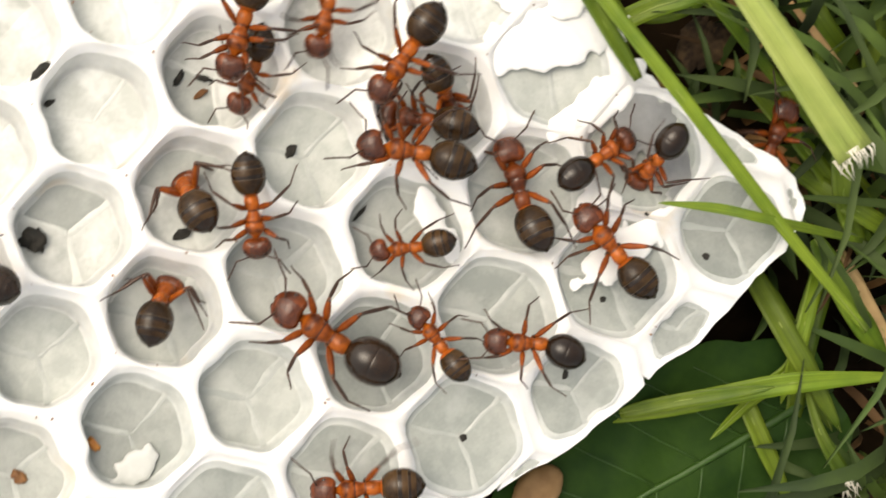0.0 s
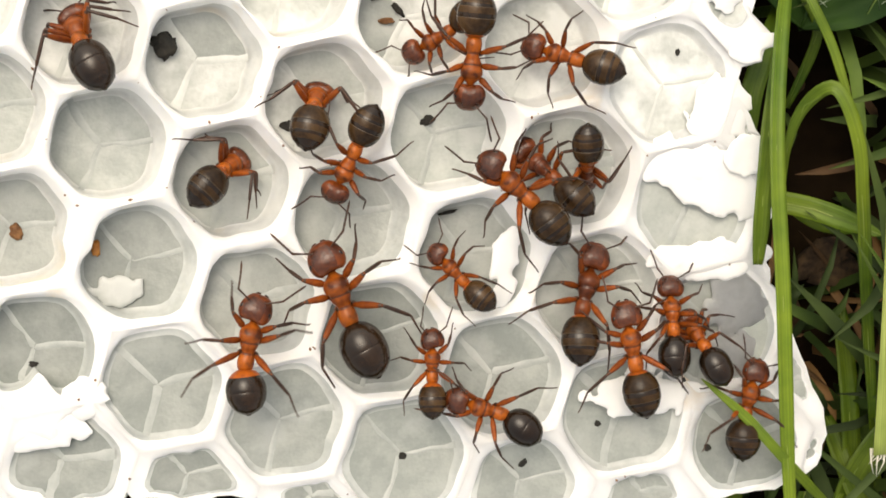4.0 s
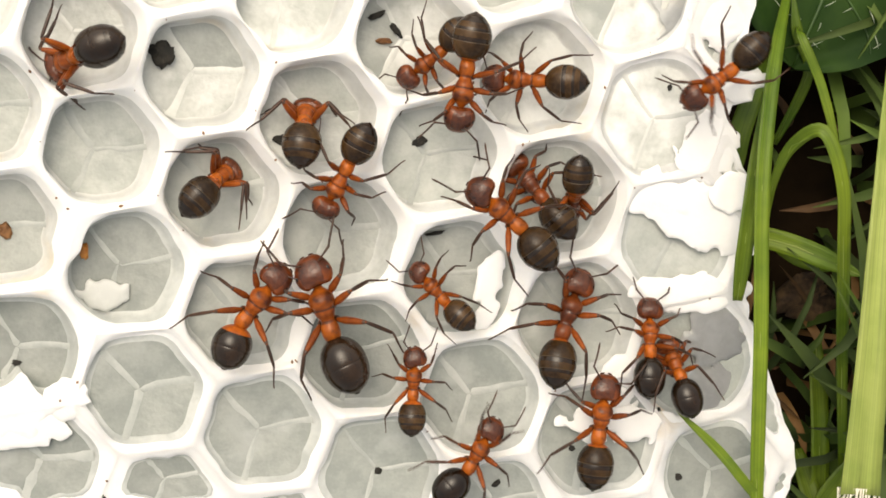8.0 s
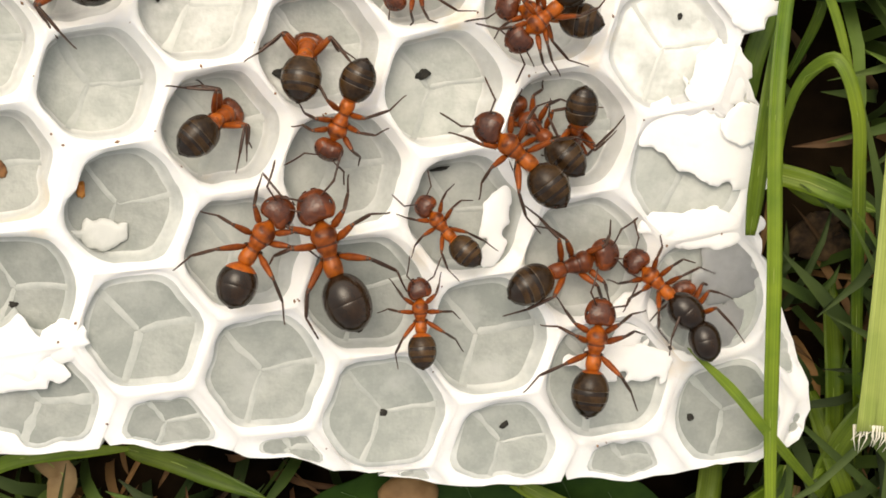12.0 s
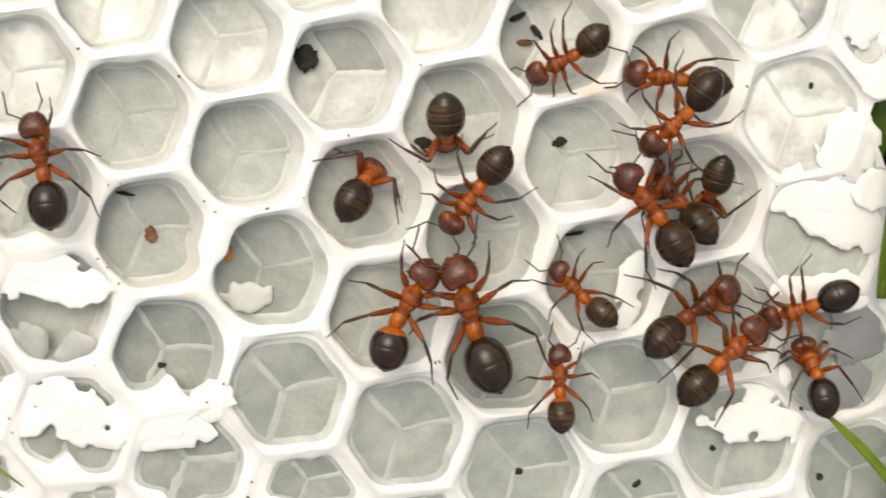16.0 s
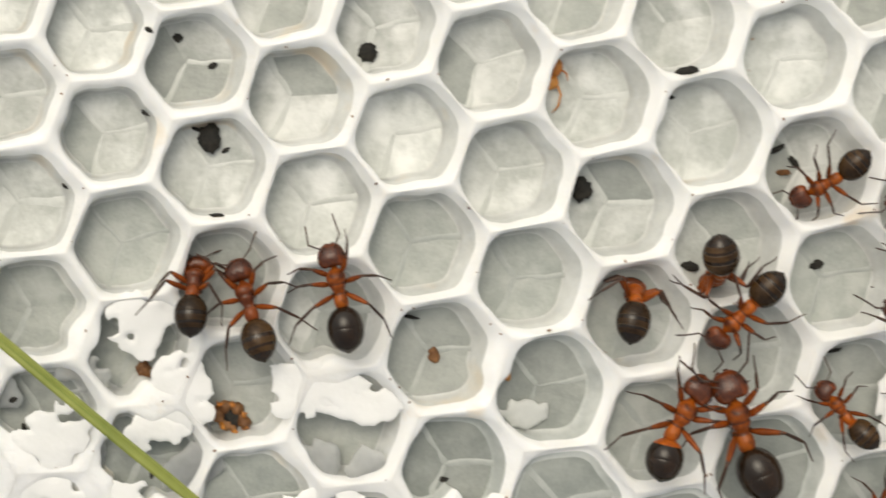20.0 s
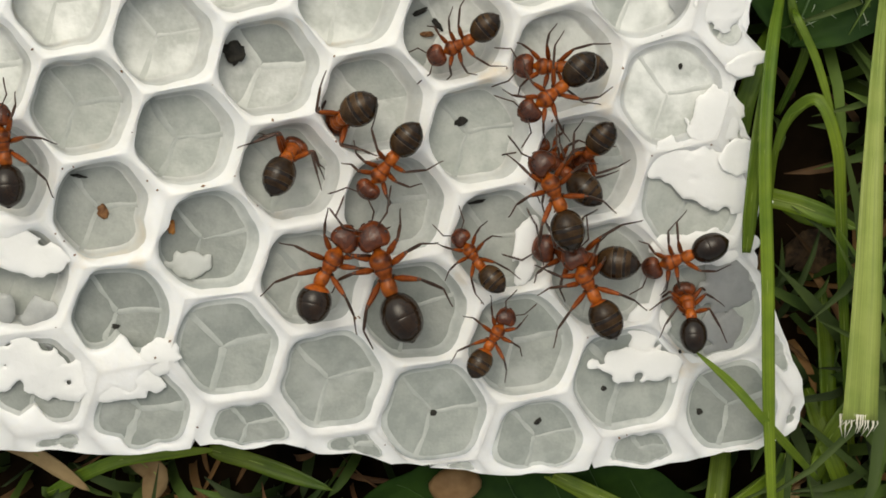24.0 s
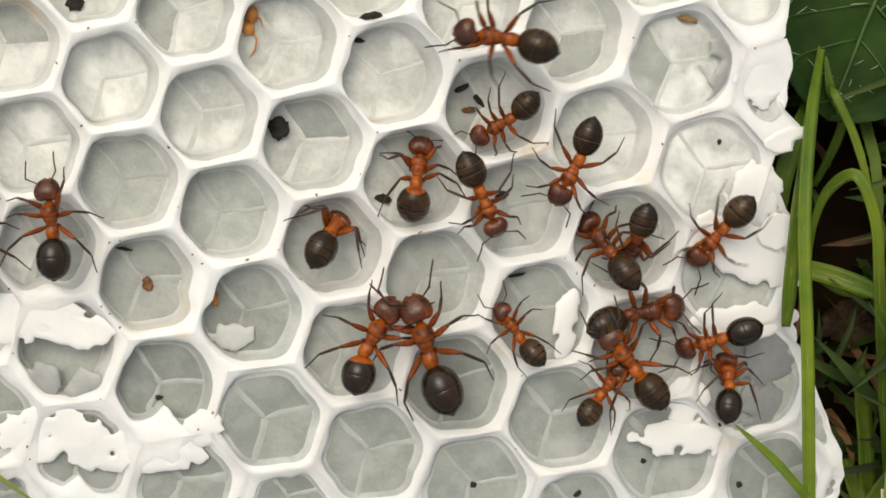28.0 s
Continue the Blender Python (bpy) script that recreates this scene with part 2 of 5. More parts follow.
def cell_centre(i, j):
    h = noise.noise_vector(Vector((i * 3.7 + 0.3, j * 2.9 + 0.7, 0.5)))
    x = -4.570 +4.978 * i +1.030 * j +0.046 * i * i +0.051 * i * j -0.035 * j * j
    y = -0.690 -1.577 * i -5.015 * j -0.007 * i * i -0.064 * i * j -0.036 * j * j
    return x + 0.28 * h.x, y + 0.28 * h.y


def clip(poly, px, py, nx, ny):
    """The part of a polygon on the side of the line through p to which n does not point."""
    out = []
    for k in range(len(poly)):
        a, b = poly[k], poly[(k + 1) % len(poly)]
        da, db = (a[0] - px) * nx + (a[1] - py) * ny, (b[0] - px) * nx + (b[1] - py) * ny
        if da <= 0:
            out.append(a)
        if da * db < 0:
            f = da / (da - db)
            out.append((a[0] + (b[0] - a[0]) * f, a[1] + (b[1] - a[1]) * f))
    return out


def fine_edge():
    """The outline with small ragged waves."""
    out = []
    for k in range(len(OUTLINE)):
        (x0, y0), (x1, y1) = OUTLINE[k], OUTLINE[(k + 1) % len(OUTLINE)]
        n = max(1, int(math.hypot(x1 - x0, y1 - y0) / 0.45))
        for e in range(n):
            x, y = x0 + (x1 - x0) * e / n, y0 + (y1 - y0) * e / n
            h = noise.noise_vector(Vector((x * 0.55, y * 0.55, 8.0)))
            g = noise.noise_vector(Vector((x * 1.7, y * 1.7, 2.0)))
            rough = 0.30 if y > -13 else 0.10
            out.append((x + 0.35 * h.x + rough * g.x, y + 0.35 * h.y + rough * g.y))
    return out


def inside(x, y):
    odd = False
    for k in range(len(OUTLINE)):
        (x0, y0), (x1, y1) = OUTLINE[k], OUTLINE[(k + 1) % len(OUTLINE)]
        if (y0 > y) != (y1 > y) and x < x0 + (y - y0) * (x1 - x0) / (y1 - y0):
            odd = not odd
    return odd


def rim_height(x, y):
    """Gentle waves of the comb's top, which sinks towards its free edges."""
    edge = min(1.0, max(0.0, min((y + 22.5) / 6.0, (21.5 - x) / 5.0)))
    return 0.35 * noise.noise(Vector((x * 0.09, y * 0.09, 3.3))) + 0.16 * noise.noise(Vector((x * 0.5, y * 0.5, 1.2))) - 0.9 * (1 - edge) ** 1.5


def ray_radius(poly, cx, cy, a):
    best = 9.0
    dx, dy = math.cos(a), math.sin(a)
    for k in range(len(poly)):
        (x0, y0), (x1, y1) = poly[k], poly[(k + 1) % len(poly)]
        ex, ey = x1 - x0, y1 - y0
        den = dx * ey - dy * ex
        if abs(den) < 1e-9:
            continue
        s = ((x0 - cx) * ey - (y0 - cy) * ex) / den
        u = ((x0 - cx) * dy - (y0 - cy) * dx) / den
        if s > 0 and -1e-6 <= u <= 1 + 1e-6:
            best = min(best, s)
    return best


EDGE = fine_edge()
SEG = 54
THICK = 6.0
DROP = 0.13  # how far a rim rounds off towards its cell
LEAN = (-0.50, 0.03)  # how far the cells lean for each millimetre of depth


def cell_meshes(poly, cx, cy, rng, depth, wall, free):
    """One cup of the comb: rounded rim, leaning walls, a floor of three sloping facets, outer skirt; and the Y-shaped ridge on its floor."""
    turn = radians(10 + rng.uniform(-8, 8))
    angles = [2 * math.pi * k / SEG for k in range(SEG)]
    for r in range(3):  # a spoke along every fold of the floor
        a = (turn + radians(120 * r)) % (2 * math.pi)
        angles[int(round(a / (2 * math.pi) * SEG)) % SEG] = a
    for px, py in poly:  # a spoke through every corner, so that neighbours meet
        a = math.atan2(py - cy, px - cx) % (2 * math.pi)
        angles[int(round(a / (2 * math.pi) * SEG)) % SEG] = a if a < 2 * math.pi * (SEG - 0.5) / SEG else a - 2 * math.pi
    rp = [ray_radius(poly, cx, cy, a) for a in angles]
    rmin = min(rp)
    hole = []
    for a, r in zip(angles, rp):
        x, y = cx + r * math.cos(a), cy + r * math.sin(a)
        w = wall + 0.17 * noise.noise(Vector((x * 0.4, y * 0.4, 7.7))) + 0.15 * noise.noise(Vector((x * 0.95, y * 0.95, 1.7))) + 0.08 * noise.noise(Vector((x * 2.1, y * 2.1, 9.1))) + 0.10 * noise.noise(Vector((cx + 1.6 * math.cos(a), cy + 1.6 * math.sin(a), 15.0)))
        if x < -8 and y < -5:  # swollen, half-closed rims in the torn lower west; the husk's cell stays open
            w += min(1, max(0, math.hypot(x + 21.9, y + 10.5) - 2.2) / 2) * min(1, (-8 - x) / 4) * min(1, (-5 - y) / 3) * 3.0 * max(0.0, noise.noise(Vector((x * 0.36, y * 0.36, 44.0))) + 0.22 * noise.noise(Vector((x * 1.4, y * 1.4, 45.0))) + 0.03)
        hole.append(max(0.35 * r, r - max(0.06, w)))
    round_r = sum(min(h, rmin * 1.06) for h in hole) / SEG
    for _ in range(2):
        hole = [(hole[k - 1] + 2 * hole[k] + hole[(k + 1) % SEG]) / 4 for k in range(SEG)]
    # cells are rounder in the thick old wax at the top, sharper towards the lower edge
    soft = max(0.34, min(0.78, 0.62 + cx * 0.010 + cy * 0.012))
    hole = [min(h, (1 - soft) * h + soft * round_r) for h in hole]
    hole = [h * (1 + 0.018 * noise.noise(Vector((cx + 2.6 * math.cos(a) * 1.3, cy + 2.6 * math.sin(a) * 1.3, 12.0)))) for h, a in zip(hole, angles)]
    lx, ly = LEAN[0] + rng.uniform(-0.06, 0.06), LEAN[1] + rng.uniform(-0.05, 0.05)
    vs, fs, sl = [], [], []

    def ring(fn):
        for k, a in enumerate(angles):
            r, z, sx, sy = fn(k, a)
            vs.append((cx + sx + r * math.cos(a), cy + sy + r * math.sin(a), z))

    def top(k, f):
        a = angles[k]
        r = hole[k] + (rp[k] - hole[k]) * f
        return r, rim_height(cx + r * math.cos(a), cy + r * math.sin(a))

    ring(lambda k, a: (rp[k], -THICK, 0, 0))
    ring(lambda k, a: (rp[k], top(k, 1)[1], 0, 0))
    ring(lambda k, a: (rp[k], top(k, 1)[1], 0, 0))
    for f in (0.70, 0.45, 0.25, 0.10, 0.0):
        ring(lambda k, a: (top(k, f)[0], top(k, f)[1] - DROP * (1 - f) ** 2.2, 0, 0))
    base = rim_height(cx, cy)
    slope = (0.11 if cy > -6 else 0.145) + 0.03 * rng.uniform(-1, 1)  # of the floor's facets

    def floor_z(a, r):
        off = (a - turn) % (2 * math.pi / 3) - math.pi / 3
        return base - depth + slope * r * math.cos(off) + 0.04 * noise.noise(Vector((cx + r * math.cos(a), cy + r * math.sin(a), 20.0)))

    foot = [(0.87 if cy > -12 else 0.90) * h for h in hole]
    for f in (0.3, 0.65, 1.0):  # down the walls to the floor's edge
        def down(k, a, f=f):
            z0, z1 = top(k, 0)[1] - DROP, floor_z(a, foot[k])
            z = z0 + (z1 - z0) * f
            d = base - z
            return hole[k] + (foot[k] - hole[k]) * min(1, 0.3 + f * 0.7), z, lx * d, ly * d
        ring(down)
    for q in (0.93, 0.62, 0.32):
        ring(lambda k, a: (foot[k] * q, floor_z(a, foot[k] * q), lx * (base - floor_z(a, foot[k] * q)), ly * (base - floor_z(a, foot[k] * q))))
    # floor tones get paler towards the middle of the comb, greyer near the lower edge
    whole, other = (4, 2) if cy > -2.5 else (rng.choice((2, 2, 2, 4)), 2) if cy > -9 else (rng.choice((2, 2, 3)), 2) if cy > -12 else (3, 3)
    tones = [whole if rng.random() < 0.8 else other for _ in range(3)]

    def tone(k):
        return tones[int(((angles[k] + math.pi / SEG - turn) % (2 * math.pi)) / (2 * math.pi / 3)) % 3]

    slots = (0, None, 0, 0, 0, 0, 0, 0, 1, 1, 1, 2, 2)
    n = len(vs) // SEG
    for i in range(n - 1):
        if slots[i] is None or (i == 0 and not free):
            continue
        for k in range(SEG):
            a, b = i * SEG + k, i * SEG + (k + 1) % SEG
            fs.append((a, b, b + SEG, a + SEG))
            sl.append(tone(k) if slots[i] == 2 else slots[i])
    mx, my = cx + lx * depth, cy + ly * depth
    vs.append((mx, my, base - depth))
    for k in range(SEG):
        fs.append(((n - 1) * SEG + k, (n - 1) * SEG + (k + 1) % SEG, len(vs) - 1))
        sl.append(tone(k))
    if free:
        fs.append(tuple(range(SEG - 1, -1, -1)))
        sl.append(0)
    cup = mesh("cell", vs, fs, [WAX_RIM, WAX_WALL if cy > -6 or cx < -12 else WAX_WALL_SHADE, WAX_FLOOR, WAX_FLOOR_DARK, WAX_FLOOR_PALE], sl, True, 2)
    if rng.random() < 0.08 or max(rp) < 1.6:
        return cup, None
    vs, fs = [(mx, my, base - depth + 0.05)], []
    wide = rng.uniform(0.10, 0.17)
    for r in range(3):
        if rng.random() < 0.10:
            continue
        a = turn + radians(120 * r)
        k = min(range(SEG), key=lambda e: abs((angles[e] - a + math.pi) % (2 * math.pi) - math.pi))
        dx, dy = math.cos(a), math.sin(a)
        s0 = len(vs)
        for q in (0.06, 0.3, 0.55, 0.78, 0.97):
            rr = foot[k] * q
            zf = floor_z(a, rr)
            wdt = wide * (1 + 0.5 * q + 0.8 * noise.noise(Vector((cx + r, cy, q * 4))))
            bend = 0.16 * noise.noise(Vector((cx, cy + r, q * 2.5)))
            d = base - zf
            x, y = cx + lx * d + rr * dx - bend * dy, cy + ly * d + rr * dy + bend * dx
            flank = zf + slope * wdt * 0.8
            vs.extend([(x - dy * wdt, y + dx * wdt, flank - 0.02), (x - dy * wdt * 0.45, y + dx * wdt * 0.45, flank + 0.014), (x + dy * wdt * 0.45, y - dx * wdt * 0.45, flank + 0.014), (x + dy * wdt, y - dx * wdt, flank - 0.02)])
        fs.extend([(0, s0, s0 + 1), (0, s0 + 1, s0 + 2), (0, s0 + 2, s0 + 3)])
        for q in range(4):
            for e in range(3):
                b0 = s0 + q * 4 + e
                fs.append((b0, b0 + 4, b0 + 5, b0 + 1))
    return cup, mesh("floor_ridge", vs, fs, [WAX_RIDGE if cy > -2.5 else WAX_RIDGE_THIN]) if fs else None


comb = tagged(new("honeycomb"), "broken piece of white wax honeycomb lying flat in grass", "honeycomb")


def build_comb():
    rng = random.Random(5)
    for i in range(-11, 9):
        for j in range(-8, 8):
            cx, cy = cell_centre(i, j)
            if not (-45 < cx < 26 and -26 < cy < 26):
                continue
            poly = [(cx - 5, cy - 5), (cx + 5, cy - 5), (cx + 5, cy + 5), (cx - 5, cy + 5)]
            for di in (-2, -1, 0, 1, 2):
                for dj in (-2, -1, 0, 1, 2):
                    if di or dj:
                        qx, qy = cell_centre(i + di, j + dj)
                        poly = clip(poly, (cx + qx) / 2, (cy + qy) / 2, qx - cx, qy - cy)
            free = min(math.hypot(cx - x, cy - y) for x, y in EDGE) < 5.5 or cx < -39.5 or cy > 20.5
            if free:
                bound = list(EDGE)
                for k in range(len(poly)):
                    (x0, y0), (x1, y1) = poly[k], poly[(k + 1) % len(poly)]
                    bound = clip(bound, x0, y0, y1 - y0, x0 - x1)
                    if len(bound) < 3:
                        break
                poly = bound
            elif not inside(cx, cy):
                continue
            if len(poly) < 3:
                continue
            area = sum(poly[k][0] * poly[k - 1][1] - poly[k - 1][0] * poly[k][1] for k in range(len(poly))) / -2
            area = abs(area)
            if area < 0.12:
                continue
            mx = my = 0.0
            for k in range(len(poly)):
                (x0, y0), (x1, y1) = poly[k - 1], poly[k]
                mx, my = mx + (x0 + x1) * (x0 * y1 - x1 * y0), my + (y0 + y1) * (x0 * y1 - x1 * y0)
            turn = 1 if sum(poly[k - 1][0] * poly[k][1] - poly[k][0] * poly[k - 1][1] for k in range(len(poly))) > 0 else -1
            mx, my = turn * mx / (6 * area), turn * my / (6 * area)
            inland = min(math.hypot(mx - x, my - y) for x, y in EDGE)
            depth = 0.50 + 0.95 * min(1.0, max(0.0, inland - 2.2) / 7.5) + 0.10 * rng.uniform(-1, 1)
            if area < 21.5:
                depth *= 0.30 + 0.70 * area / 21.5
            wall = 0.135 + 0.045 * rng.uniform(-1, 1) + (0.06 if area < 21.5 else 0)
            cup, ridge = cell_meshes(poly, mx, my, rng, depth, wall, free)
            cell = put("cell", cup, comb)
            if ridge:
                put("floor_ridge", ridge, cell)


build_comb()


def wax_sheet(x, y, rx, ry, turn, seed, z=0.03, mat=WAX_FLAP, label="torn bright white wax sheet", ragged=0.85, curl=0.0, thick=0.04):
    """A thin sheet of wax left over cells: torn along a ragged line, with small holes."""
    step = 0.13
    m = 1.55
    nx, ny = int(2 * m * rx / step) + 2, int(2 * m * ry / step) + 2

    def full(u, v):
        px, py = u * step - m * rx, v * step - m * ry
        d = math.sqrt((px / rx) ** 2 + (py / ry) ** 2)
        n = 0.48 * noise.noise(Vector((px * 0.75 + seed * 9.7, py * 0.75, seed * 3.1))) + 0.24 * noise.noise(Vector((px * 1.7, py * 1.7 + seed * 5.3, 4.0))) + 0.08 * noise.noise(Vector((px * 4.7, py * 4.7, seed + 0.5)))
        return min(1.0 - d + ragged * n - 2.2 * max(0.0, noise.noise(Vector((px * 1.25 + seed, py * 1.25, 31.0))) - 0.30), 3 * (m - 0.04 - max(abs(px) / rx, abs(py) / ry)))

    f = [[full(u, v) for v in range(ny + 1)] for u in range(nx + 1)]
    turned = radians(turn)
    ct, st = math.cos(turned), math.sin(turned)
    vs, faces, index = [], [], {}

    def vertex(u, v):
        key = (round(u, 4), round(v, 4))
        if key not in index:
            px, py = u * step - m * rx, v * step - m * ry
            wx, wy = x + px * ct - py * st, y + px * st + py * ct
            d2 = (px / rx) ** 2 + (py / ry) ** 2
            h = z - 0.08 + rim_height(wx, wy) + 0.04 * noise.noise(Vector((px * 0.7 + seed, py * 0.7, 0.4))) + curl * d2 - 0.11 * math.exp(-max(0.0, full(u, v)) / 0.16)
            index[key] = len(vs)
            vs.append((wx, wy, h))
        return index[key]

    for u in range(nx):
        for v in range(ny):
            ring = [(u, v), (u + 1, v), (u + 1, v + 1), (u, v + 1)]
            out = []
            for k in range(4):
                (a, b), (c, d) = ring[k], ring[(k + 1) % 4]
                fa, fb = f[a][b], f[c][d]
                if fa > 0:
                    out.append(vertex(a, b))
                if (fa > 0) != (fb > 0):
                    s = fa / (fa - fb)
                    out.append(vertex(a + (c - a) * s, b + (d - b) * s))
            if len(out) > 2:
                faces.append(tuple(out))
    group = list(range(len(vs)))

    def root(i):
        while group[i] != i:
            group[i] = group[group[i]]
            i = group[i]
        return i

    for face in faces:
        for i in face[1:]:
            group[root(i)] = root(face[0])
    sizes = {}
    for face in faces:
        sizes[root(face[0])] = sizes.get(root(face[0]), 0) + 1
    main = max(sizes, key=sizes.get)
    faces = [face for face in faces if root(face[0]) == main]
    used = sorted({i for face in faces for i in face})
    place = {i: k for k, i in enumerate(used)}
    vs, faces = [vs[i] for i in used], [tuple(place[i] for i in face) for face in faces]
    n = len(vs)
    edges = {(face[k], face[(k + 1) % len(face)]): 1 for face in faces for k in range(len(face))}
    rim = [e for e in edges if (e[1], e[0]) not in edges]
    vs += [(a, b, c - thick) for a, b, c in vs]
    faces += [tuple(i + n for i in face[::-1]) for face in faces] + [(b, a, a + n, b + n) for a, b in rim]
    put("wax_sheet", mesh("wax_sheet", vs, faces, [mat], None, True), comb, None, label)


PALE = "thin pale grey wax sheet"
# torn wax over the cells of the lower western part
wax_sheet(-26.3, -6.2, 1.40, 1.59, 1, 1)
wax_sheet(-24.4, -9.4, 1.52, 2.07, 10, 2)
wax_sheet(-25.6, -11.2, 1.65, 0.79, 1, 3)
wax_sheet(-17.0, -9.45, 2.35, 0.95, -8, 4)
wax_sheet(-19.1, -9.0, 1.59, 1.40, 1, 5)
wax_sheet(-17.4, -15.1, 3.17, 1.40, -9, 9, ragged=0.5)
wax_sheet(-13.5, -15.9, 3.42, 1.10, 1, 10, ragged=0.4)
wax_sheet(-10.1, -14.7, 1.16, 0.98, 1, 11, 0.08)
wax_sheet(-27.0, -15.1, 1.71, 1.95, 1, 12, ragged=0.6)
wax_sheet(-18.4, -12.3, 0.98, 1.16, 1, 14, -0.35, WAX_WALL, PALE)
wax_sheet(-30.2, -11.2, 2.20, 1.46, 20, 15)
wax_sheet(-31.0, -14.6, 2.44, 1.46, -10, 16)
wax_sheet(-34.5, -12.6, 2.32, 1.83, 0, 17)
wax_sheet(-37.0, -9.4, 1.95, 1.83, 30, 18)
for _k, (_x, _y) in enumerate(((-29.0, -8.6), (-24.2, -13.0), (-28.8, -12.8), (-15.9, -13.2), (-33.0, -9.2), (-25.4, -16.6), (-30.0, -16.8))):
    wax_sheet(_x, _y, 1.3 + 0.25 * (_k % 3), 0.8 + 0.2 * (_k % 2), 35 * _k, 60 + _k, -0.25 - 0.1 * (_k % 3), WAX_WALL, PALE)
# torn wax at the eastern edge
wax_sheet(16.9, -6.0, 2.97, 1.43, -23, 21, 0.02)
wax_sheet(18.3, -5.0, 1.04, 0.94, 2, 22, 0.18, curl=0.12)
wax_sheet(16.6, -9.5, 2.42, 0.94, 1, 23, 0.05)
wax_sheet(18.0, -11.2, 1.54, 1.65, 1, 24, -0.10, WAX_WALL, PALE)
wax_sheet(17.2, -3.0, 1.43, 1.54, 2, 25, 0.04)
wax_sheet(18.4, -0.4, 1.26, 0.55, 17, 26, 0.15, curl=0.10)
wax_sheet(17.1, 2.4, 1.32, 1.65, 2, 27, 0.03)
wax_sheet(16.1, 3.8, 1.76, 2.64, 0, 28, -0.30, WAX_WALL, PALE)
wax_sheet(18.3, -13.9, 1.65, 1.54, 1, 29, -0.15, WAX_WALL, PALE)
wax_sheet(13.7, -15.4, 2.75, 0.88, 0, 30, 0.05)
wax_sheet(13.9, -13.6, 0.99, 1.32, 1, 31, -0.10)
wax_sheet(7.8, -9.5, 0.62, 1.60, -8, 32, -0.06)
# a scrap on a cell floor
wax_sheet(-9.2, -10.2, 0.94, 0.68, 0, 35, -0.95, WAX_SCRAP, "scrap of pale wax on a cell floor", 1.7)


def build_specks():
    """Tiny dark crumbs along the rims, too small to tell apart singly."""
    rng = random.Random(41)
    vs, fs = [], []
    while len(fs) < 190 * 8:
        i, j = rng.randint(-9, 6), rng.randint(-4, 4)
        (x0, y0), (x1, y1) = cell_centre(i, j), cell_centre(*rng.choice([(i + 1, j), (i, j + 1), (i + 1, j - 1)]))
        s = rng.uniform(-0.29, 0.29)
        x, y = (x0 + x1) / 2 - s * (y1 - y0) + rng.gauss(0, 0.12), (y0 + y1) / 2 + s * (x1 - x0) + rng.gauss(0, 0.12)
        if not inside(x, y):
            continue
        r, a, o = rng.uniform(0.025, 0.065), rng.uniform(0, 6.283), len(vs)
        lx, z = rng.uniform(1, 2.2), rim_height(x, y)
        for u, v, w in ((lx, 0, 0), (0, 1, 0), (-lx, 0, 0), (0, -1, 0), (0, 0, 1), (0, 0, -1)):
            vs.append((x + r * (u * math.cos(a) - v * math.sin(a)), y + r * (u * math.sin(a) + v * math.cos(a)), z + 0.6 * r * w))
        fs += [(o + p, o + (p + 1) % 4, o + 4) for p in range(4)] + [(o + (p + 1) % 4, o + p, o + 5) for p in range(4)]
    tagged(put("specks", mesh("specks", vs, fs, [BROWN])), "tiny dark brown specks scattered over the wax rims", "debris", kind="stuff")


build_specks()


# ---- ground ----
def build_ground():
    vs, fs = [], []
    n = 70
    for a in range(n + 1):
        for b in range(n + 1):
            u, v = (a / n * 2 - 1), (b / n * 2 - 1)
            x, y = 60 * u + 100 * u ** 5, 60 * v + 100 * v ** 5
            z = -9.5 + 1.6 * noise.noise(Vector((x * 0.08, y * 0.08, 0))) + 0.7 * noise.noise(Vector((x * 0.4, y * 0.4, 5)))
            vs.append((x, y, z))
    for a in range(n):
        for b in range(n):
            k = a * (n + 1) + b
            fs.append((k, k + n + 1, k + n + 2, k + 1))
    tagged(put("ground", mesh("ground", vs, fs, [SOIL])), "dark soil under the grass, near-black with the shade in its colour", "ground", kind="structure")


build_ground()


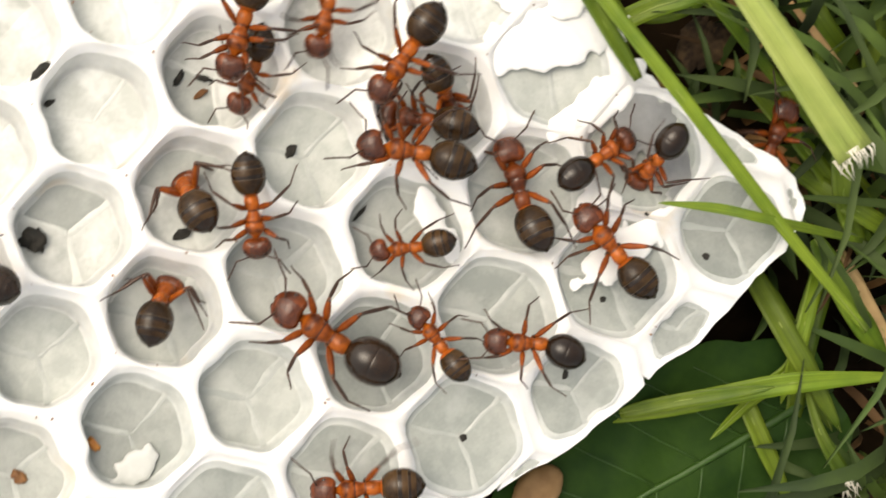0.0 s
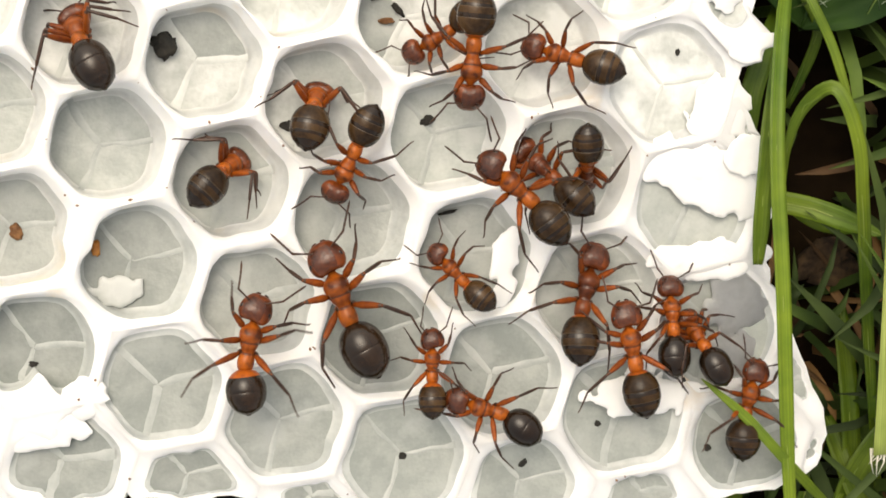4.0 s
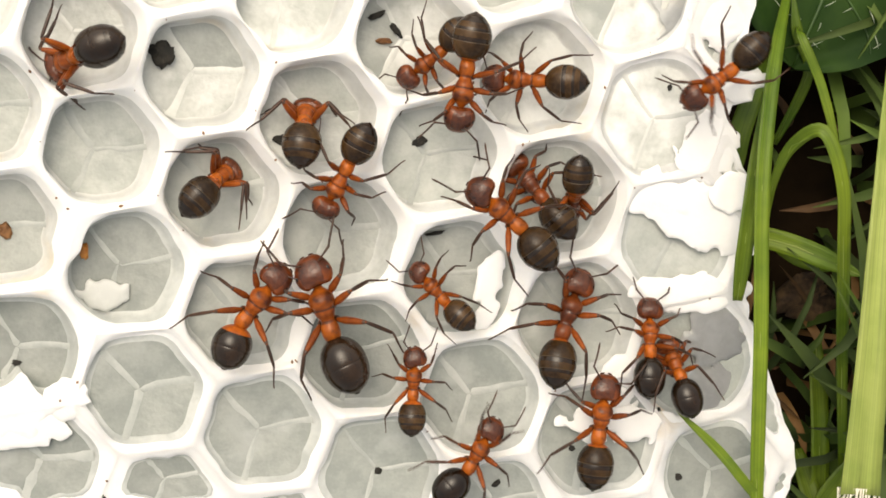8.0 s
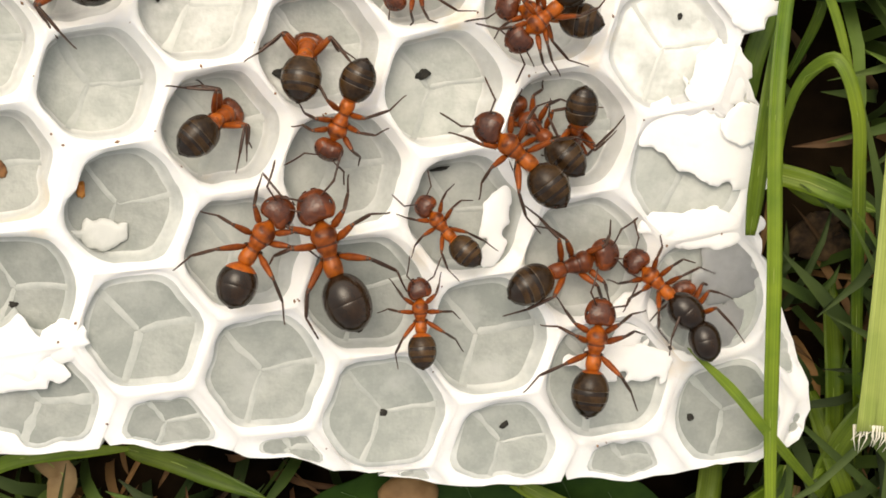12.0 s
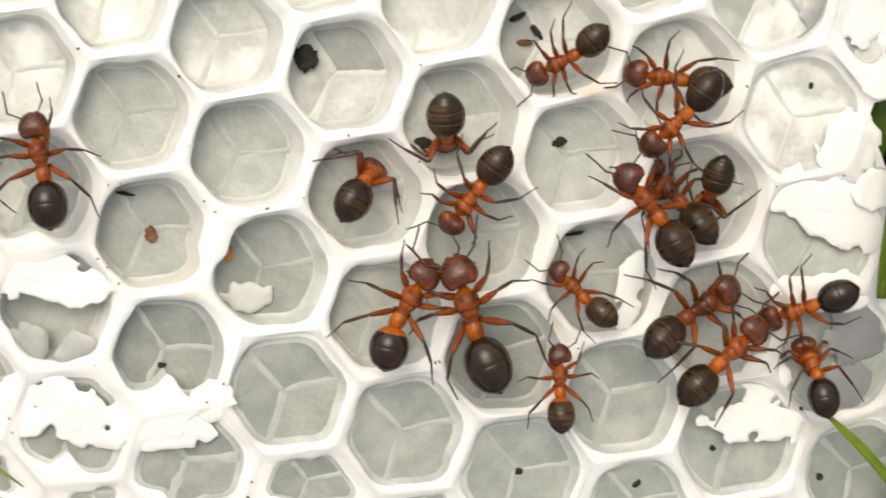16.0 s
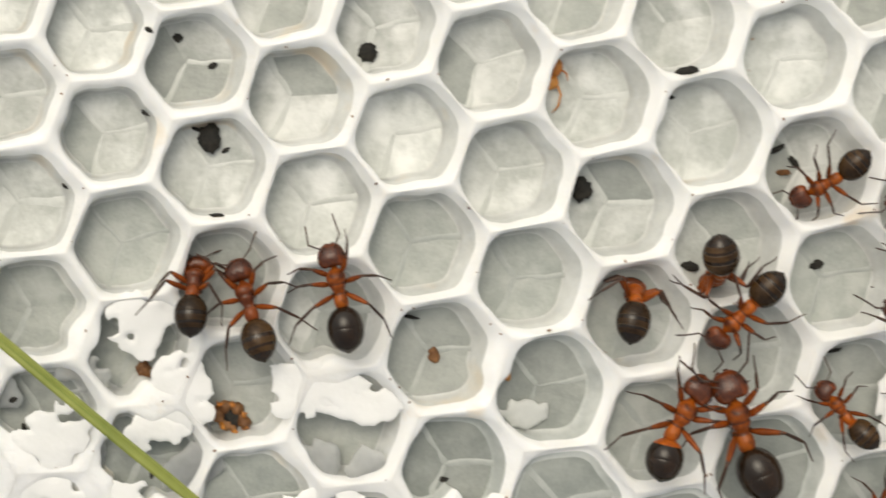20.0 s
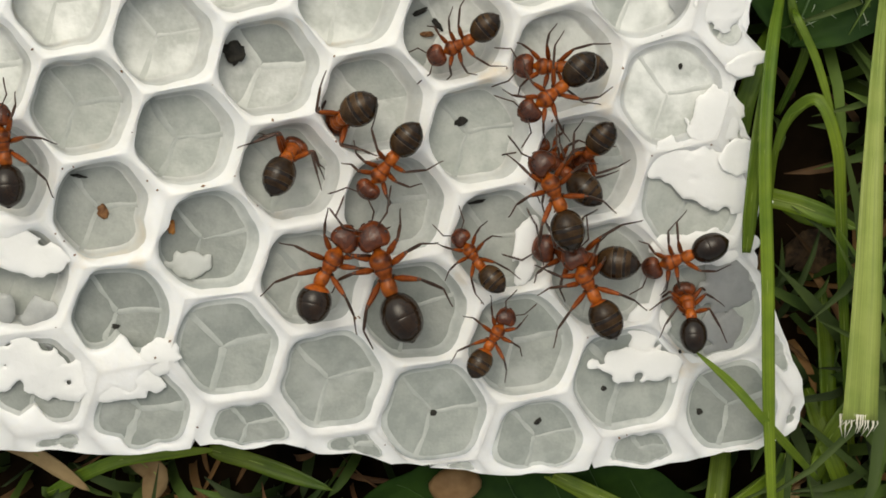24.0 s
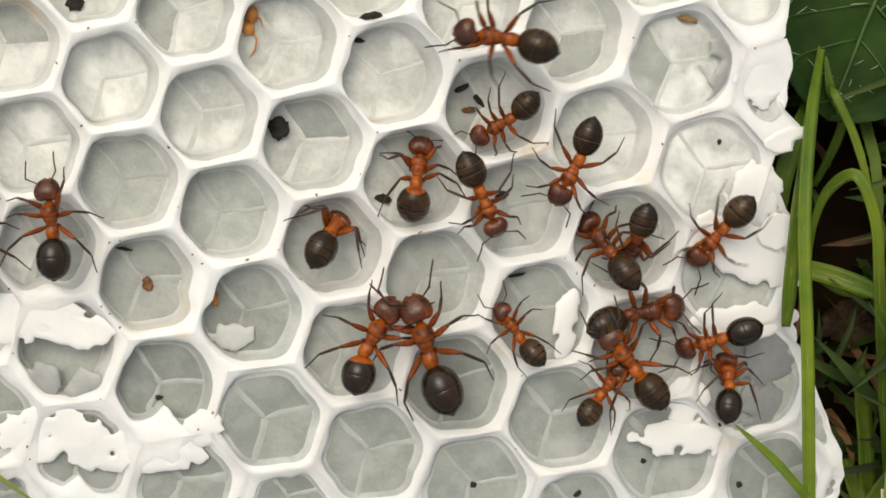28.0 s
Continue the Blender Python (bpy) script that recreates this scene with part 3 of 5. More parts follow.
def blade_mesh(name, points, width, mat, fold=0.25, tip=True, seg_twist=0.0):
    """A grass blade along points (mm), V-folded, tapering to its tip."""
    ps = [Vector(p) for p in points]
    fine = []
    for i in range(len(ps) - 1):
        p0, p1, p2, p3 = ps[max(i - 1, 0)], ps[i], ps[i + 1], ps[min(i + 2, len(ps) - 1)]
        for s in range(6):
            t = s / 6
            fine.append(0.5 * (2 * p1 + (p2 - p0) * t + (2 * p0 - 5 * p1 + 4 * p2 - p3) * t * t + (3 * p1 - p0 - 3 * p2 + p3) * t ** 3))
    fine.append(ps[-1])
    vs, fs = [], []
    n = len(fine)
    for i, p in enumerate(fine):
        d = (fine[min(i + 1, n - 1)] - fine[max(i - 1, 0)]).normalized()
        side = d.cross(Vector((0.05, 0.02, 1)))
        side = side.normalized() if side.length > 0.05 else Vector((1, 0, 0))
        side = Matrix.Rotation(seg_twist * i / n, 3, d) @ side
        up = side.cross(d).normalized()
        f = i / (n - 1)
        w = width / 2 * (min(1, 0.55 + 2.2 * f) * min(1, (1 - f) * 3.2) ** 0.75 if tip else 0.16 + 0.84 * f) + 0.015
        th = 0.05 + 0.05 * w
        for s, h in ((-1, fold), (-0.5, fold * 0.35), (0, 0), (0.5, fold * 0.35), (1, fold)):
            vs.append(tuple(p + side * w * s + up * (h * w)))
        for s, h in ((1, fold), (0, 0), (-1, fold)):
            vs.append(tuple(p + side * w * s * 0.97 + up * (h * w - th)))
    for i in range(n - 1):
        for k in range(8):
            a, b = i * 8 + k, i * 8 + (k + 1) % 8
            fs.append((a, b, b + 8, a + 8))
    fs.append(tuple(range(7, -1, -1)))
    fs.append(tuple((n - 1) * 8 + k for k in range(8)))
    me = mesh(name, vs, fs, [mat])
    across = (0, 0.25, 0.5, 0.75, 1, 1, 0.5, 0)  # runs over the blade's width, for its fine veins
    uv = me.uv_layers.new(name="width")
    for loop in me.loops:
        uv.data[loop.index].uv = (across[loop.vertex_index % 8] * width, loop.vertex_index // 8 / n)
    return me


def blade(points, width, mat, label, fold=0.25, tip=True, twist=0.0, name="grass_blade"):
    ob = tagged(put(name, blade_mesh(name, points, width, mat, fold, tip, twist)), label, "grass", "grass blades round the comb")
    if width > 0.45:
        n = len(points)
        v, f = tube([(p[0], p[1], p[2] - 0.01 * width) for p in points], [max(0.02, 0.055 * width * (1 - 0.8 * k / n)) for k in range(n)], 6)
        put("midrib", mesh("midrib", v, f, [GRASS_PALE]), ob)
    if not tip:  # the cut end frays into dry white fibres
        rng = random.Random(int(width * 100))
        end, d = Vector(points[-1]), (Vector(points[-1]) - Vector(points[-2])).normalized()
        side = d.cross(Vector((0, 0, 1))).normalized()
        for k in range(17):
            p = end + side * (width * 0.5 * (k / 8 - 1)) - d * 0.25
            ll = rng.uniform(0.5, 1.3)
            v, f = tube([tuple(p), tuple(p + d * ll * 0.5 + side * rng.uniform(-0.1, 0.1)), tuple(p + d * ll + side * rng.uniform(-0.25, 0.25) - Vector((0, 0, 0.2)))], [0.06, 0.035, 0.008], 5)
            put("frayed_fibre", mesh("frayed_fibre", v, f, [FIBRE]), ob, None, "dry white torn fibre")


blade([(20.6, -24.9, 0.0), (19.8, -18.1, 1.0), (19.3, -11.1, 1.6), (19.0, -4.6, 1.4), (19.6, 0.3, 0.0), (21.0, 3.8, -3.0), (22.8, 7.7, -7.0)], 0.62, GRASS, "long upright green grass blade beside the comb")
blade([(18.5, -9.6, 0.6), (18.6, -6.8, 0.9), (18.9, -4.1, 0.6), (19.7, -0.2, -1.0)], 0.70, GRASS, "short green side blade clasping the upright one")
blade([(18.9, -5.2, -3.0), (18.9, -2.5, -2.0), (19.9, -0.2, -3.0), (21.4, 2.4, -5.0)], 1.00, GRASS, "broad green grass blade behind the comb edge")
blade([(23.9, -22.4, -3.0), (19.7, -18.1, 1.0), (17.9, -16.1, 1.2), (16.0, -14.4, 1.0)], 0.42, GRASS, "thin green grass blade with its tip on the comb")
blade([(27.4, -24.5, -7.0), (24.9, -13.9, -3.0), (23.7, -7.6, -1.0), (23.0, -4.4, 0.0), (22.0, -2.2, 0.0), (21.0, -2.9, -1.0), (20.6, -4.8, -2.0), (21.4, -8.1, -5.0)], 0.58, GRASS, "arched pale green grass blade")
blade([(26.9, 6.8, -4.0), (25.3, 0.5, -1.0), (24.2, -5.4, 1.5), (23.8, -11.2, 2.5), (23.5, -17.4, 3.0)], 1.75, GRASS_PALE, "wide yellow-green grass blade with a ragged cut end", tip=False)
blade([(21.9, -3.0, -6.0), (22.6, 0.3, -4.0), (21.6, 2.1, -3.0), (21.3, 3.8, -3.0)], 0.50, GRASS, "thin green grass blade behind the comb edge")
blade([(23.4, -2.8, -2.0), (22.5, -0.2, -2.0), (21.5, 1.8, -2.0), (21.6, 2.4, -3.0)], 0.40, GRASS, "thin green stem below the broad leaf")
blade([(20.3, -7.2, -5.0), (22.6, -7.7, -4.0), (25.5, -8.9, -3.0)], 1.00, GRASS, "flat green grass blade lying across")
blade([(-34.3, -4.4, 3.0), (-31.7, -6.7, 2.4), (-27.7, -10.2, 2.0), (-23.6, -13.7, 1.6), (-18.3, -18.6, 0.0)], 0.50, STALK, "thin yellow-green stalk lying over the comb")
blade([(9.5, -22.4, -5.0), (13.6, -24.2, -4.0), (17.2, -25.8, -3.0), (21.9, -28.9, -3.0)], 1.00, GRASS, "green grass blade lying level under the edge")
blade([(18.1, -26.2, -4.0), (16.9, -28.5, -3.0), (16.6, -31.4, -3.0)], 0.90, GRASS, "green grass blade with a pale cut tip", tip=False)
blade([(19.5, -21.2, -6.0), (18.9, -24.9, -5.0), (17.9, -29.7, -5.0)], 1.10, GRASS, "green grass blade standing in the turf")
blade([(22.8, -22.6, -6.0), (20.0, -24.3, -5.0), (18.2, -25.8, -5.0), (15.7, -25.9, -5.0), (12.6, -25.9, -4.0)], 0.80, GRASS, "green grass blade bending down in the turf")
blade([(22.4, -21.2, -4.0), (21.9, -24.9, -4.0), (22.2, -28.7, -5.0)], 1.20, GRASS, "green grass blade standing in the turf")
blade([(28.0, -11.3, -4.0), (28.2, -15.0, -4.0), (28.6, -20.3, -5.0)], 0.35, STRAW, "dry tan straw stalk in grass")
blade([(29.4, -10.1, -5.0), (28.5, -13.4, -5.0), (27.6, -15.1, -5.0)], 0.60, GRASS, "green grass blade standing in the turf")
blade([(32.6, -13.6, -5.0), (29.9, -16.4, -5.0), (27.9, -21.1, -6.0)], 1.10, GRASS, "green grass blade standing in the turf")
blade([(9.8, -22.2, -4.0), (12.4, -23.2, -3.0), (16.2, -25.1, -2.0)], 0.70, GRASS, "green grass blade under the comb edge")
blade([(-17.4, -23.2, -5.0), (-13.2, -21.1, -4.0), (-8.2, -20.9, -5.0)], 0.70, GRASS, "green grass blade under the comb edge")
blade([(-8.7, -20.9, -5.0), (-6.2, -21.3, -4.0), (-2.0, -22.6, -3.0)], 0.90, GRASS, "green grass blade under the comb edge")
blade([(-13.2, -21.4, -6.0), (-11.6, -22.2, -5.0), (-12.2, -23.9, -5.0)], 1.30, STRAW, "dry orange-brown dead grass blade")
blade([(-20.9, -19.8, -5.0), (-17.6, -20.8, -4.0), (-14.9, -22.8, -4.0)], 0.80, STRAW, "pale dry straw under the comb")
blade([(26.6, -17.8, -4.0), (24.8, -20.3, -4.0), (24.1, -23.8, -5.0)], 1.20, GRASS, "green grass blade standing in the turf")
blade([(24.7, -12.7, -6.0), (24.9, -18.0, -5.0), (25.0, -23.7, -5.0)], 0.90, GRASS, "green grass blade standing in the turf")
blade([(28.1, -16.5, -6.0), (25.7, -19.7, -5.0), (23.8, -21.9, -4.0)], 0.70, GRASS, "green grass blade bending over the turf")
blade([(19.5, -20.0, -6.0), (18.6, -23.5, -4.0), (18.0, -29.6, -4.0)], 1.10, GRASS, "green grass blade standing in the turf")
blade([(22.7, -22.2, -5.0), (19.6, -24.2, -4.0), (16.6, -27.0, -5.0)], 0.75, GRASS, "green grass blade bending down in the turf")
blade([(24.1, -18.1, -6.0), (24.9, -21.4, -4.0), (27.4, -26.7, -5.0)], 1.00, GRASS, "green grass blade leaning over the turf")
blade([(22.2, -7.6, -6.0), (23.4, -8.4, -5.0), (26.1, -8.8, -6.0)], 0.90, GRASS, "flat green grass blade lying across")
blade([(23.8, -22.9, -6.0), (22.9, -27.2, -5.0), (22.1, -31.9, -5.0)], 0.55, STRAW, "dry orange-brown dead grass blade")
blade([(25.3, -25.0, -6.0), (24.6, -28.8, -5.0), (24.5, -32.2, -5.0)], 0.45, STRAW, "dry tan straw stalk in grass")
blade([(30.5, -6.9, -6.0), (29.2, -12.8, -5.0), (29.8, -16.8, -6.0)], 1.00, GRASS, "green grass blade standing in the turf")
blade([(15.9, -24.2, -6.0), (15.0, -26.8, -5.0), (14.0, -31.7, -5.0)], 0.90, GRASS, "green grass blade standing in the turf")
blade([(22.5, -23.0, -5.0), (19.0, -25.7, -5.0), (15.6, -29.6, -6.0)], 1.00, GRASS, "green grass blade standing in the turf")


def build_grass_mass():
    """The grass round the comb that cannot be told apart blade by blade."""
    rng = random.Random(11)
    for name, label, mat, count, tall in (("grass", "dense short green grass round the comb", GRASS_MASS, 4400, 1.0), ("dead_grass", "dry brown dead grass and straw in the turf", STRAW_MASS, 2000, 0.5)):
        vs, fs = [], []
        done = 0
        while done < count:
            x, y = rng.uniform(-60, 62), rng.uniform(-62, 56)
            if x < 20.6 and -21.5 < y < 28 and x > -46:
                continue
            near = max(0.0, min(1.0, max((x - 20.6) / 6.0, (-21.5 - y) / 6.0)))
            if ((x - 10.8) / 11) ** 2 + ((y - -26.9) / 7) ** 2 < 1 and rng.random() < 0.93:
                continue
            if 20.5 < x < 25.5 and -12.5 < y < 1.5 and rng.random() < 0.8:
                continue
            done += 1
            h = rng.uniform(2.0, 5.5) * tall * (0.6 + 0.9 * near)
            a = rng.uniform(0, 6.283)
            lean = rng.uniform(0.5, 2.4) * h
            dx, dy = math.cos(a) * lean, math.sin(a) * lean
            if x + dx < 20.3 and y + dy > -21.3:
                dx, dy = (abs(dx), dy) if x > 20.6 else (dx, -abs(dy))
            w = rng.uniform(0.25, 0.62) * (1 if tall > 0.9 else 0.7)
            s0 = len(vs)
            nx, ny = -math.sin(a) * w, math.cos(a) * w
            for k in range(6):
                t = k / 5
                q = (0.7 + 0.6 * t) * (1 - t) ** 0.55 * 0.9 + 0.04
                px, py, pz = x + dx * t ** 1.4, y + dy * t ** 1.4, -9.5 + h * 1.25 * math.sin(t * 2.0)
                vs.extend([(px - nx * q, py - ny * q, pz + 0.12), (px, py, pz), (px + nx * q, py + ny * q, pz + 0.12)])
            for k in range(5):
                for e in range(2):
                    b0 = s0 + k * 3 + e
                    fs.append((b0, b0 + 1, b0 + 4, b0 + 3))
        tagged(put(name, mesh(name, vs, fs, [mat])), label, "grass", kind="stuff")


build_grass_mass()


def broad_leaf(label, length, width, m, seed, lobes=9, hairs=60):
    """A broad, toothed, hairy leaf with midrib and side veins; its stalk end at the origin, tip along y."""
    rng = random.Random(seed)
    root = tagged(new("broad_leaf"), label, "leaf")
    root.matrix_basis = m
    nu, nv = 40, 16

    def place(t, s):
        w = width / 2 * (math.sin(math.pi * min(1, t * 0.93 + 0.07)) ** 0.6) * (1 + 0.07 * abs(math.sin(t * lobes * math.pi)) - 0.03)
        z = 0.35 * noise.noise(Vector((t * 5 + seed, s * 2.5, 0.2))) + 0.05 * length * (0.25 - (t - 0.5) ** 2) + 0.10 * width * s * s * 0.5 - 0.25 * abs(math.sin(t * 16 + abs(s) * 5)) * 0.5
        return s * w, t * length, z

    vs = [place(a / nu, b / nv * 2 - 1) for a in range(nu + 1) for b in range(nv + 1)]
    vs += [(x, y, z - 0.18) for x, y, z in vs]
    fs, o = [], (nu + 1) * (nv + 1)
    for a in range(nu):
        for b in range(nv):
            k = a * (nv + 1) + b
            fs.append((k, k + 1, k + nv + 2, k + nv + 1))
            fs.append((o + k, o + k + nv + 1, o + k + nv + 2, o + k + 1))
    put("leaf_blade", mesh("leaf_blade", vs, fs, [LEAF]), root)
    v, f = tube([(x, y, z + 0.03) for x, y, z in (place(k / 12, 0) for k in range(13))], [0.28 * (1 - 0.8 * k / 12) for k in range(13)], 7)
    put("midrib", mesh("midrib", v, f, [LEAF_VEIN]), root)
    for k in range(6):
        for sg in (-1, 1):
            t0 = 0.12 + 0.12 * k
            v, f = tube([(x, y, z + 0.03) for x, y, z in (place(min(0.97, t0 + 0.16 * e / 5), sg * 0.85 * e / 5) for e in range(6))], [0.08 * (1 - 0.14 * e) for e in range(6)], 5)
            put("vein", mesh("vein", v, f, [LEAF_VEIN]), root)
    if not hairs:
        return
    vs, fs = [], []
    for k in range(hairs):
        x, y, z = place(rng.uniform(0.05, 0.95), rng.uniform(-0.95, 0.95))
        a = rng.uniform(0, 6.28)
        ll = rng.uniform(0.4, 1.0)
        v, f = tube([(x, y, z), (x + 0.5 * ll * math.cos(a), y + 0.5 * ll * math.sin(a), z + 0.25), (x + ll * math.cos(a), y + ll * math.sin(a), z + 0.3)], [0.025, 0.02, 0.006], 4)
        o = len(vs)
        vs += v
        fs += [tuple(i + o for i in t) for t in f]
    tagged(put("hairs", mesh("hairs", vs, fs, [HAIR]), root), "fine pale hairs", kind="stuff")


broad_leaf("broad dark green hairy leaf beside the comb", 16.0, 13.0, at(27.1, 15.5, -3.4, 0, 4, 160), 3)
broad_leaf("large dark green leaf lying under the comb edge", 21.0, 12.0, at(19.3, -28.1, -5.6, 0, -4, 82), 8, 7, 0)



# ---- ants ----
def build_ant_meshes():
    s = {}
    head = [(-0.58, 0.28, 0), (-0.56, 0.46, 0), (-0.47, 0.61, 0.01), (-0.30, 0.72, 0.02), (-0.08, 0.76, 0.03), (0.14, 0.73, 0.02), (0.34, 0.655, -0.01), (0.52, 0.55, -0.05), (0.66, 0.42, -0.09), (0.72, 0.20, -0.10)]
    v, f = lathe(head, 24, 0.62, lambda i, a: 1 - (0.10 if i < 3 else 0.0) * max(0, 1 - abs(math.cos(a)) * 1.6))
    v = [(x, y + (0.11 * max(0, 1 - abs(x) / 0.45) if y < -0.4 else 0), z) for x, y, z in v]
    crown = [0 if len(t) != 4 or abs(v[t[0]][0]) < 0.42 and v[t[0]][2] > 0.1 and v[t[0]][1] < 0.36 else 1 for t in f]
    s["head"] = mesh("head", v, f, [SHELL_HEAD, SHELL_RUST], crown)
    thorax = [(-1.02, 0.10, -0.15), (-0.97, 0.21, -0.09), (-0.84, 0.29, -0.03), (-0.62, 0.325, 0.02), (-0.40, 0.315, 0.02), (-0.24, 0.26, -0.04), (-0.13, 0.235, -0.06), (-0.02, 0.27, 0.0), (0.14, 0.335, 0.07),
              (0.29, 0.365, 0.09), (0.365, 0.345, 0.07), (0.43, 0.385, 0.09), (0.57, 0.44, 0.10), (0.73, 0.445, 0.07), (0.89, 0.385, 0.02), (1.02, 0.27, -0.03), (1.12, 0.17, -0.06), (1.24, 0.14, -0.06)]
    v, f = lathe([(y, r * 1.12, z) for y, r, z in thorax], 18, 0.92)
    sutures = [1 if k // 18 in (5, 9) else 0 for k in range(len(f))]
    s["thorax"] = mesh("thorax", v, f, [SHELL_RED, SHELL_RUST], sutures)
    # Darker copy puts the shade on half-hidden ants into colour; dark-red ants share it.
    s["thorax_dark_shade"] = mesh("thorax", v, f, [SHELL_RUST, SHELL_HEAD], sutures)
    v, f = lathe([(-0.12, 0.06, -0.2), (-0.11, 0.16, 0.0), (-0.05, 0.19, 0.06), (0.05, 0.19, 0.06), (0.10, 0.16, 0.0), (0.12, 0.06, -0.2)], 12, 1.3)
    s["petiole"] = mesh("petiole", v, f, [SHELL_RED])
    # gasters: overlapping plates with pale seams, round or drawn out to a point
    def girth(y, point):
        u = (y + 1.06) / 1.20
        return 0.94 * max(0.02, 1 - abs(u) ** (2.25 if u > 0 else 2.25 - point)) ** (0.52 if u > 0 else 0.52 + 0.35 * point)

    for kind, point, seams, front in (("gaster", 0.22, (), 0), ("gaster_black", 0.10, (), 0), ("gaster_round", 0.06, (), 3), ("gaster_red_front", 0.14, (0,), 3), ("gaster_pointed", 0.36, (0,), 0), ("gaster_banded", 0.28, (0, 1), 2)):
        v, f, sl = [], [], []
        for q, (y0, y1) in enumerate([(0.10, -1.0), (-0.95, -1.9), (-1.85, -2.26)] if kind in ("gaster_black", "gaster_round") else [(0.10, -0.84), (-0.78, -1.38), (-1.33, -1.78), (-1.74, -2.06), (-2.02, -2.26)]):
            k = 0.992 ** q
            prof = [(y0, girth(min(y0, 0.13), point) * k * 0.93, 0), (y0 - 0.03, girth(y0 - 0.03, point) * k * 0.985, 0)]
            for e in range(1, 6):
                y = y0 + (y1 - y0) * e / 6
                prof.append((y, girth(y, point) * k, 0))
            prof += [(y1, girth(y1, point) * k * 1.004, 0), (y1 - 0.03, girth(y1, point) * k * 0.995, 0), (y1 - 0.02, girth(y1, point) * k * 0.93, 0)]
            vv, ff = lathe(prof, 22, 0.90)
            o = len(v)
            v += vv
            f += [tuple(i + o for i in t) for t in ff]
            sl += [1 if n // 22 == 7 and q in seams else 2 if q == 0 and n // 22 < front else 3 if q > 0 and n // 22 < 4 or q > 2 or kind in ("gaster_black", "gaster_round") else 0 for n in range(len(ff))]
        v = [(x, y * (0.82 if kind == "gaster_round" else 0.94), z) for x, y, z in v]
        s[kind] = mesh("gaster", v, f, [SHELL_DARK, SHELL_SEAM, SHELL_RED, SHELL_TAIL], sl)
    v, f = lathe([(-0.13, 0.02, 0), (-0.11, 0.06, 0), (-0.05, 0.09, 0), (0.05, 0.09, 0), (0.11, 0.06, 0), (0.13, 0.02, 0)], 10, 0.8)
    s["eye"] = mesh("eye", v, f, [EYE])
    for sgn, nm in ((1, "jaw_r"), (-1, "jaw_l")):
        v, f = tube([(0, 0, 0), (0.05 * sgn, 0.10, -0.02), (-0.02 * sgn, 0.22, -0.03), (-0.14 * sgn, 0.30, -0.03)], [0.12, 0.13, 0.10, 0.03], 7)
        s[nm] = mesh("mandible", v, f, [SHELL_HEAD])
    v, f = tube([(0, 0, 0), (0.06, 0, 0.02), (0.5, 0, 0.05), (0.95, 0, 0.02)], [0.045, 0.035, 0.038, 0.05], 6)
    s["antenna"] = mesh("antenna", v, f, [LEG_DARK])
    pts = [(0.12 * i, 0, -0.02 * i * i * 0.12) for i in range(11)]
    v, f = tube(pts, [0.040 if i % 2 else 0.050 for i in range(10)] + [0.02], 6)
    s["flagellum"] = mesh("flagellum", v, f, [LEG_DARK])
    for nm, lf, lt, la in (("front", 1.12, 0.86, 0.72), ("mid", 1.20, 0.98, 0.82), ("hind", 1.50, 1.36, 1.06)):
        v, f = tube([(-0.12, 0, -0.10), (0.05, 0, -0.08), (0.16, 0, 0.0), (0.35 * lf, 0, 0.01), (0.6 * lf, 0, 0.0), (0.9 * lf, 0, 0), (lf, 0, 0)], [0.12, 0.15, 0.09, 0.155, 0.14, 0.095, 0.065], 8)
        s["leg_" + nm] = mesh("leg", v, f, [LEG_RED, LEG_DARK], [1 if k // 8 == 5 or k // 8 == 1 else 0 for k in range(len(f))])
        v, f = tube([(0, 0, 0), (0.1 * lt, 0, 0), (0.5 * lt, 0, 0.0), (0.9 * lt, 0, 0), (lt, 0, 0)], [0.055, 0.075, 0.085, 0.07, 0.04], 7)
        s["tibia_" + nm] = mesh("tibia", v, f, [LEG_DARK])
        v, f = tube([(0, 0, 0), (0.5 * la, 0, 0), (0.52 * la, 0, 0.0), (0.7 * la, 0, -0.01), (0.72 * la, 0, 0), (0.92 * la, 0, -0.05), (la, 0, -0.12)], [0.048, 0.042, 0.034, 0.04, 0.03, 0.036, 0.014], 6)
        s["tarsus_" + nm] = mesh("tarsus", v, f, [LEG_DARK])
        s["len_" + nm] = (lf, lt)
    return s


ANT = build_ant_meshes()
# leg roots and rest angles: name, root, azimuth, rise of the thigh, knee, ankle, sideways bend of the knee
STANCES = {
    "walk": (("front", 0.28, 0.72, 50, 34, -76, 34, -40), ("mid", 0.30, 0.28, 10, 36, -76, 36, -50), ("hind", 0.26, -0.25, -36, 36, -68, 32, -40)),
    "wide": (("front", 0.28, 0.72, 46, 30, -70, 30, -34), ("mid", 0.30, 0.28, 16, 32, -70, 30, -48), ("hind", 0.26, -0.25, -32, 32, -62, 28, -44)),
    "cling": (("front", 0.28, 0.72, 22, 40, -90, 36, 50), ("mid", 0.30, 0.28, 2, 48, -98, 38, -60), ("hind", 0.26, -0.25, -34, 50, -92, 36, -50)),
}


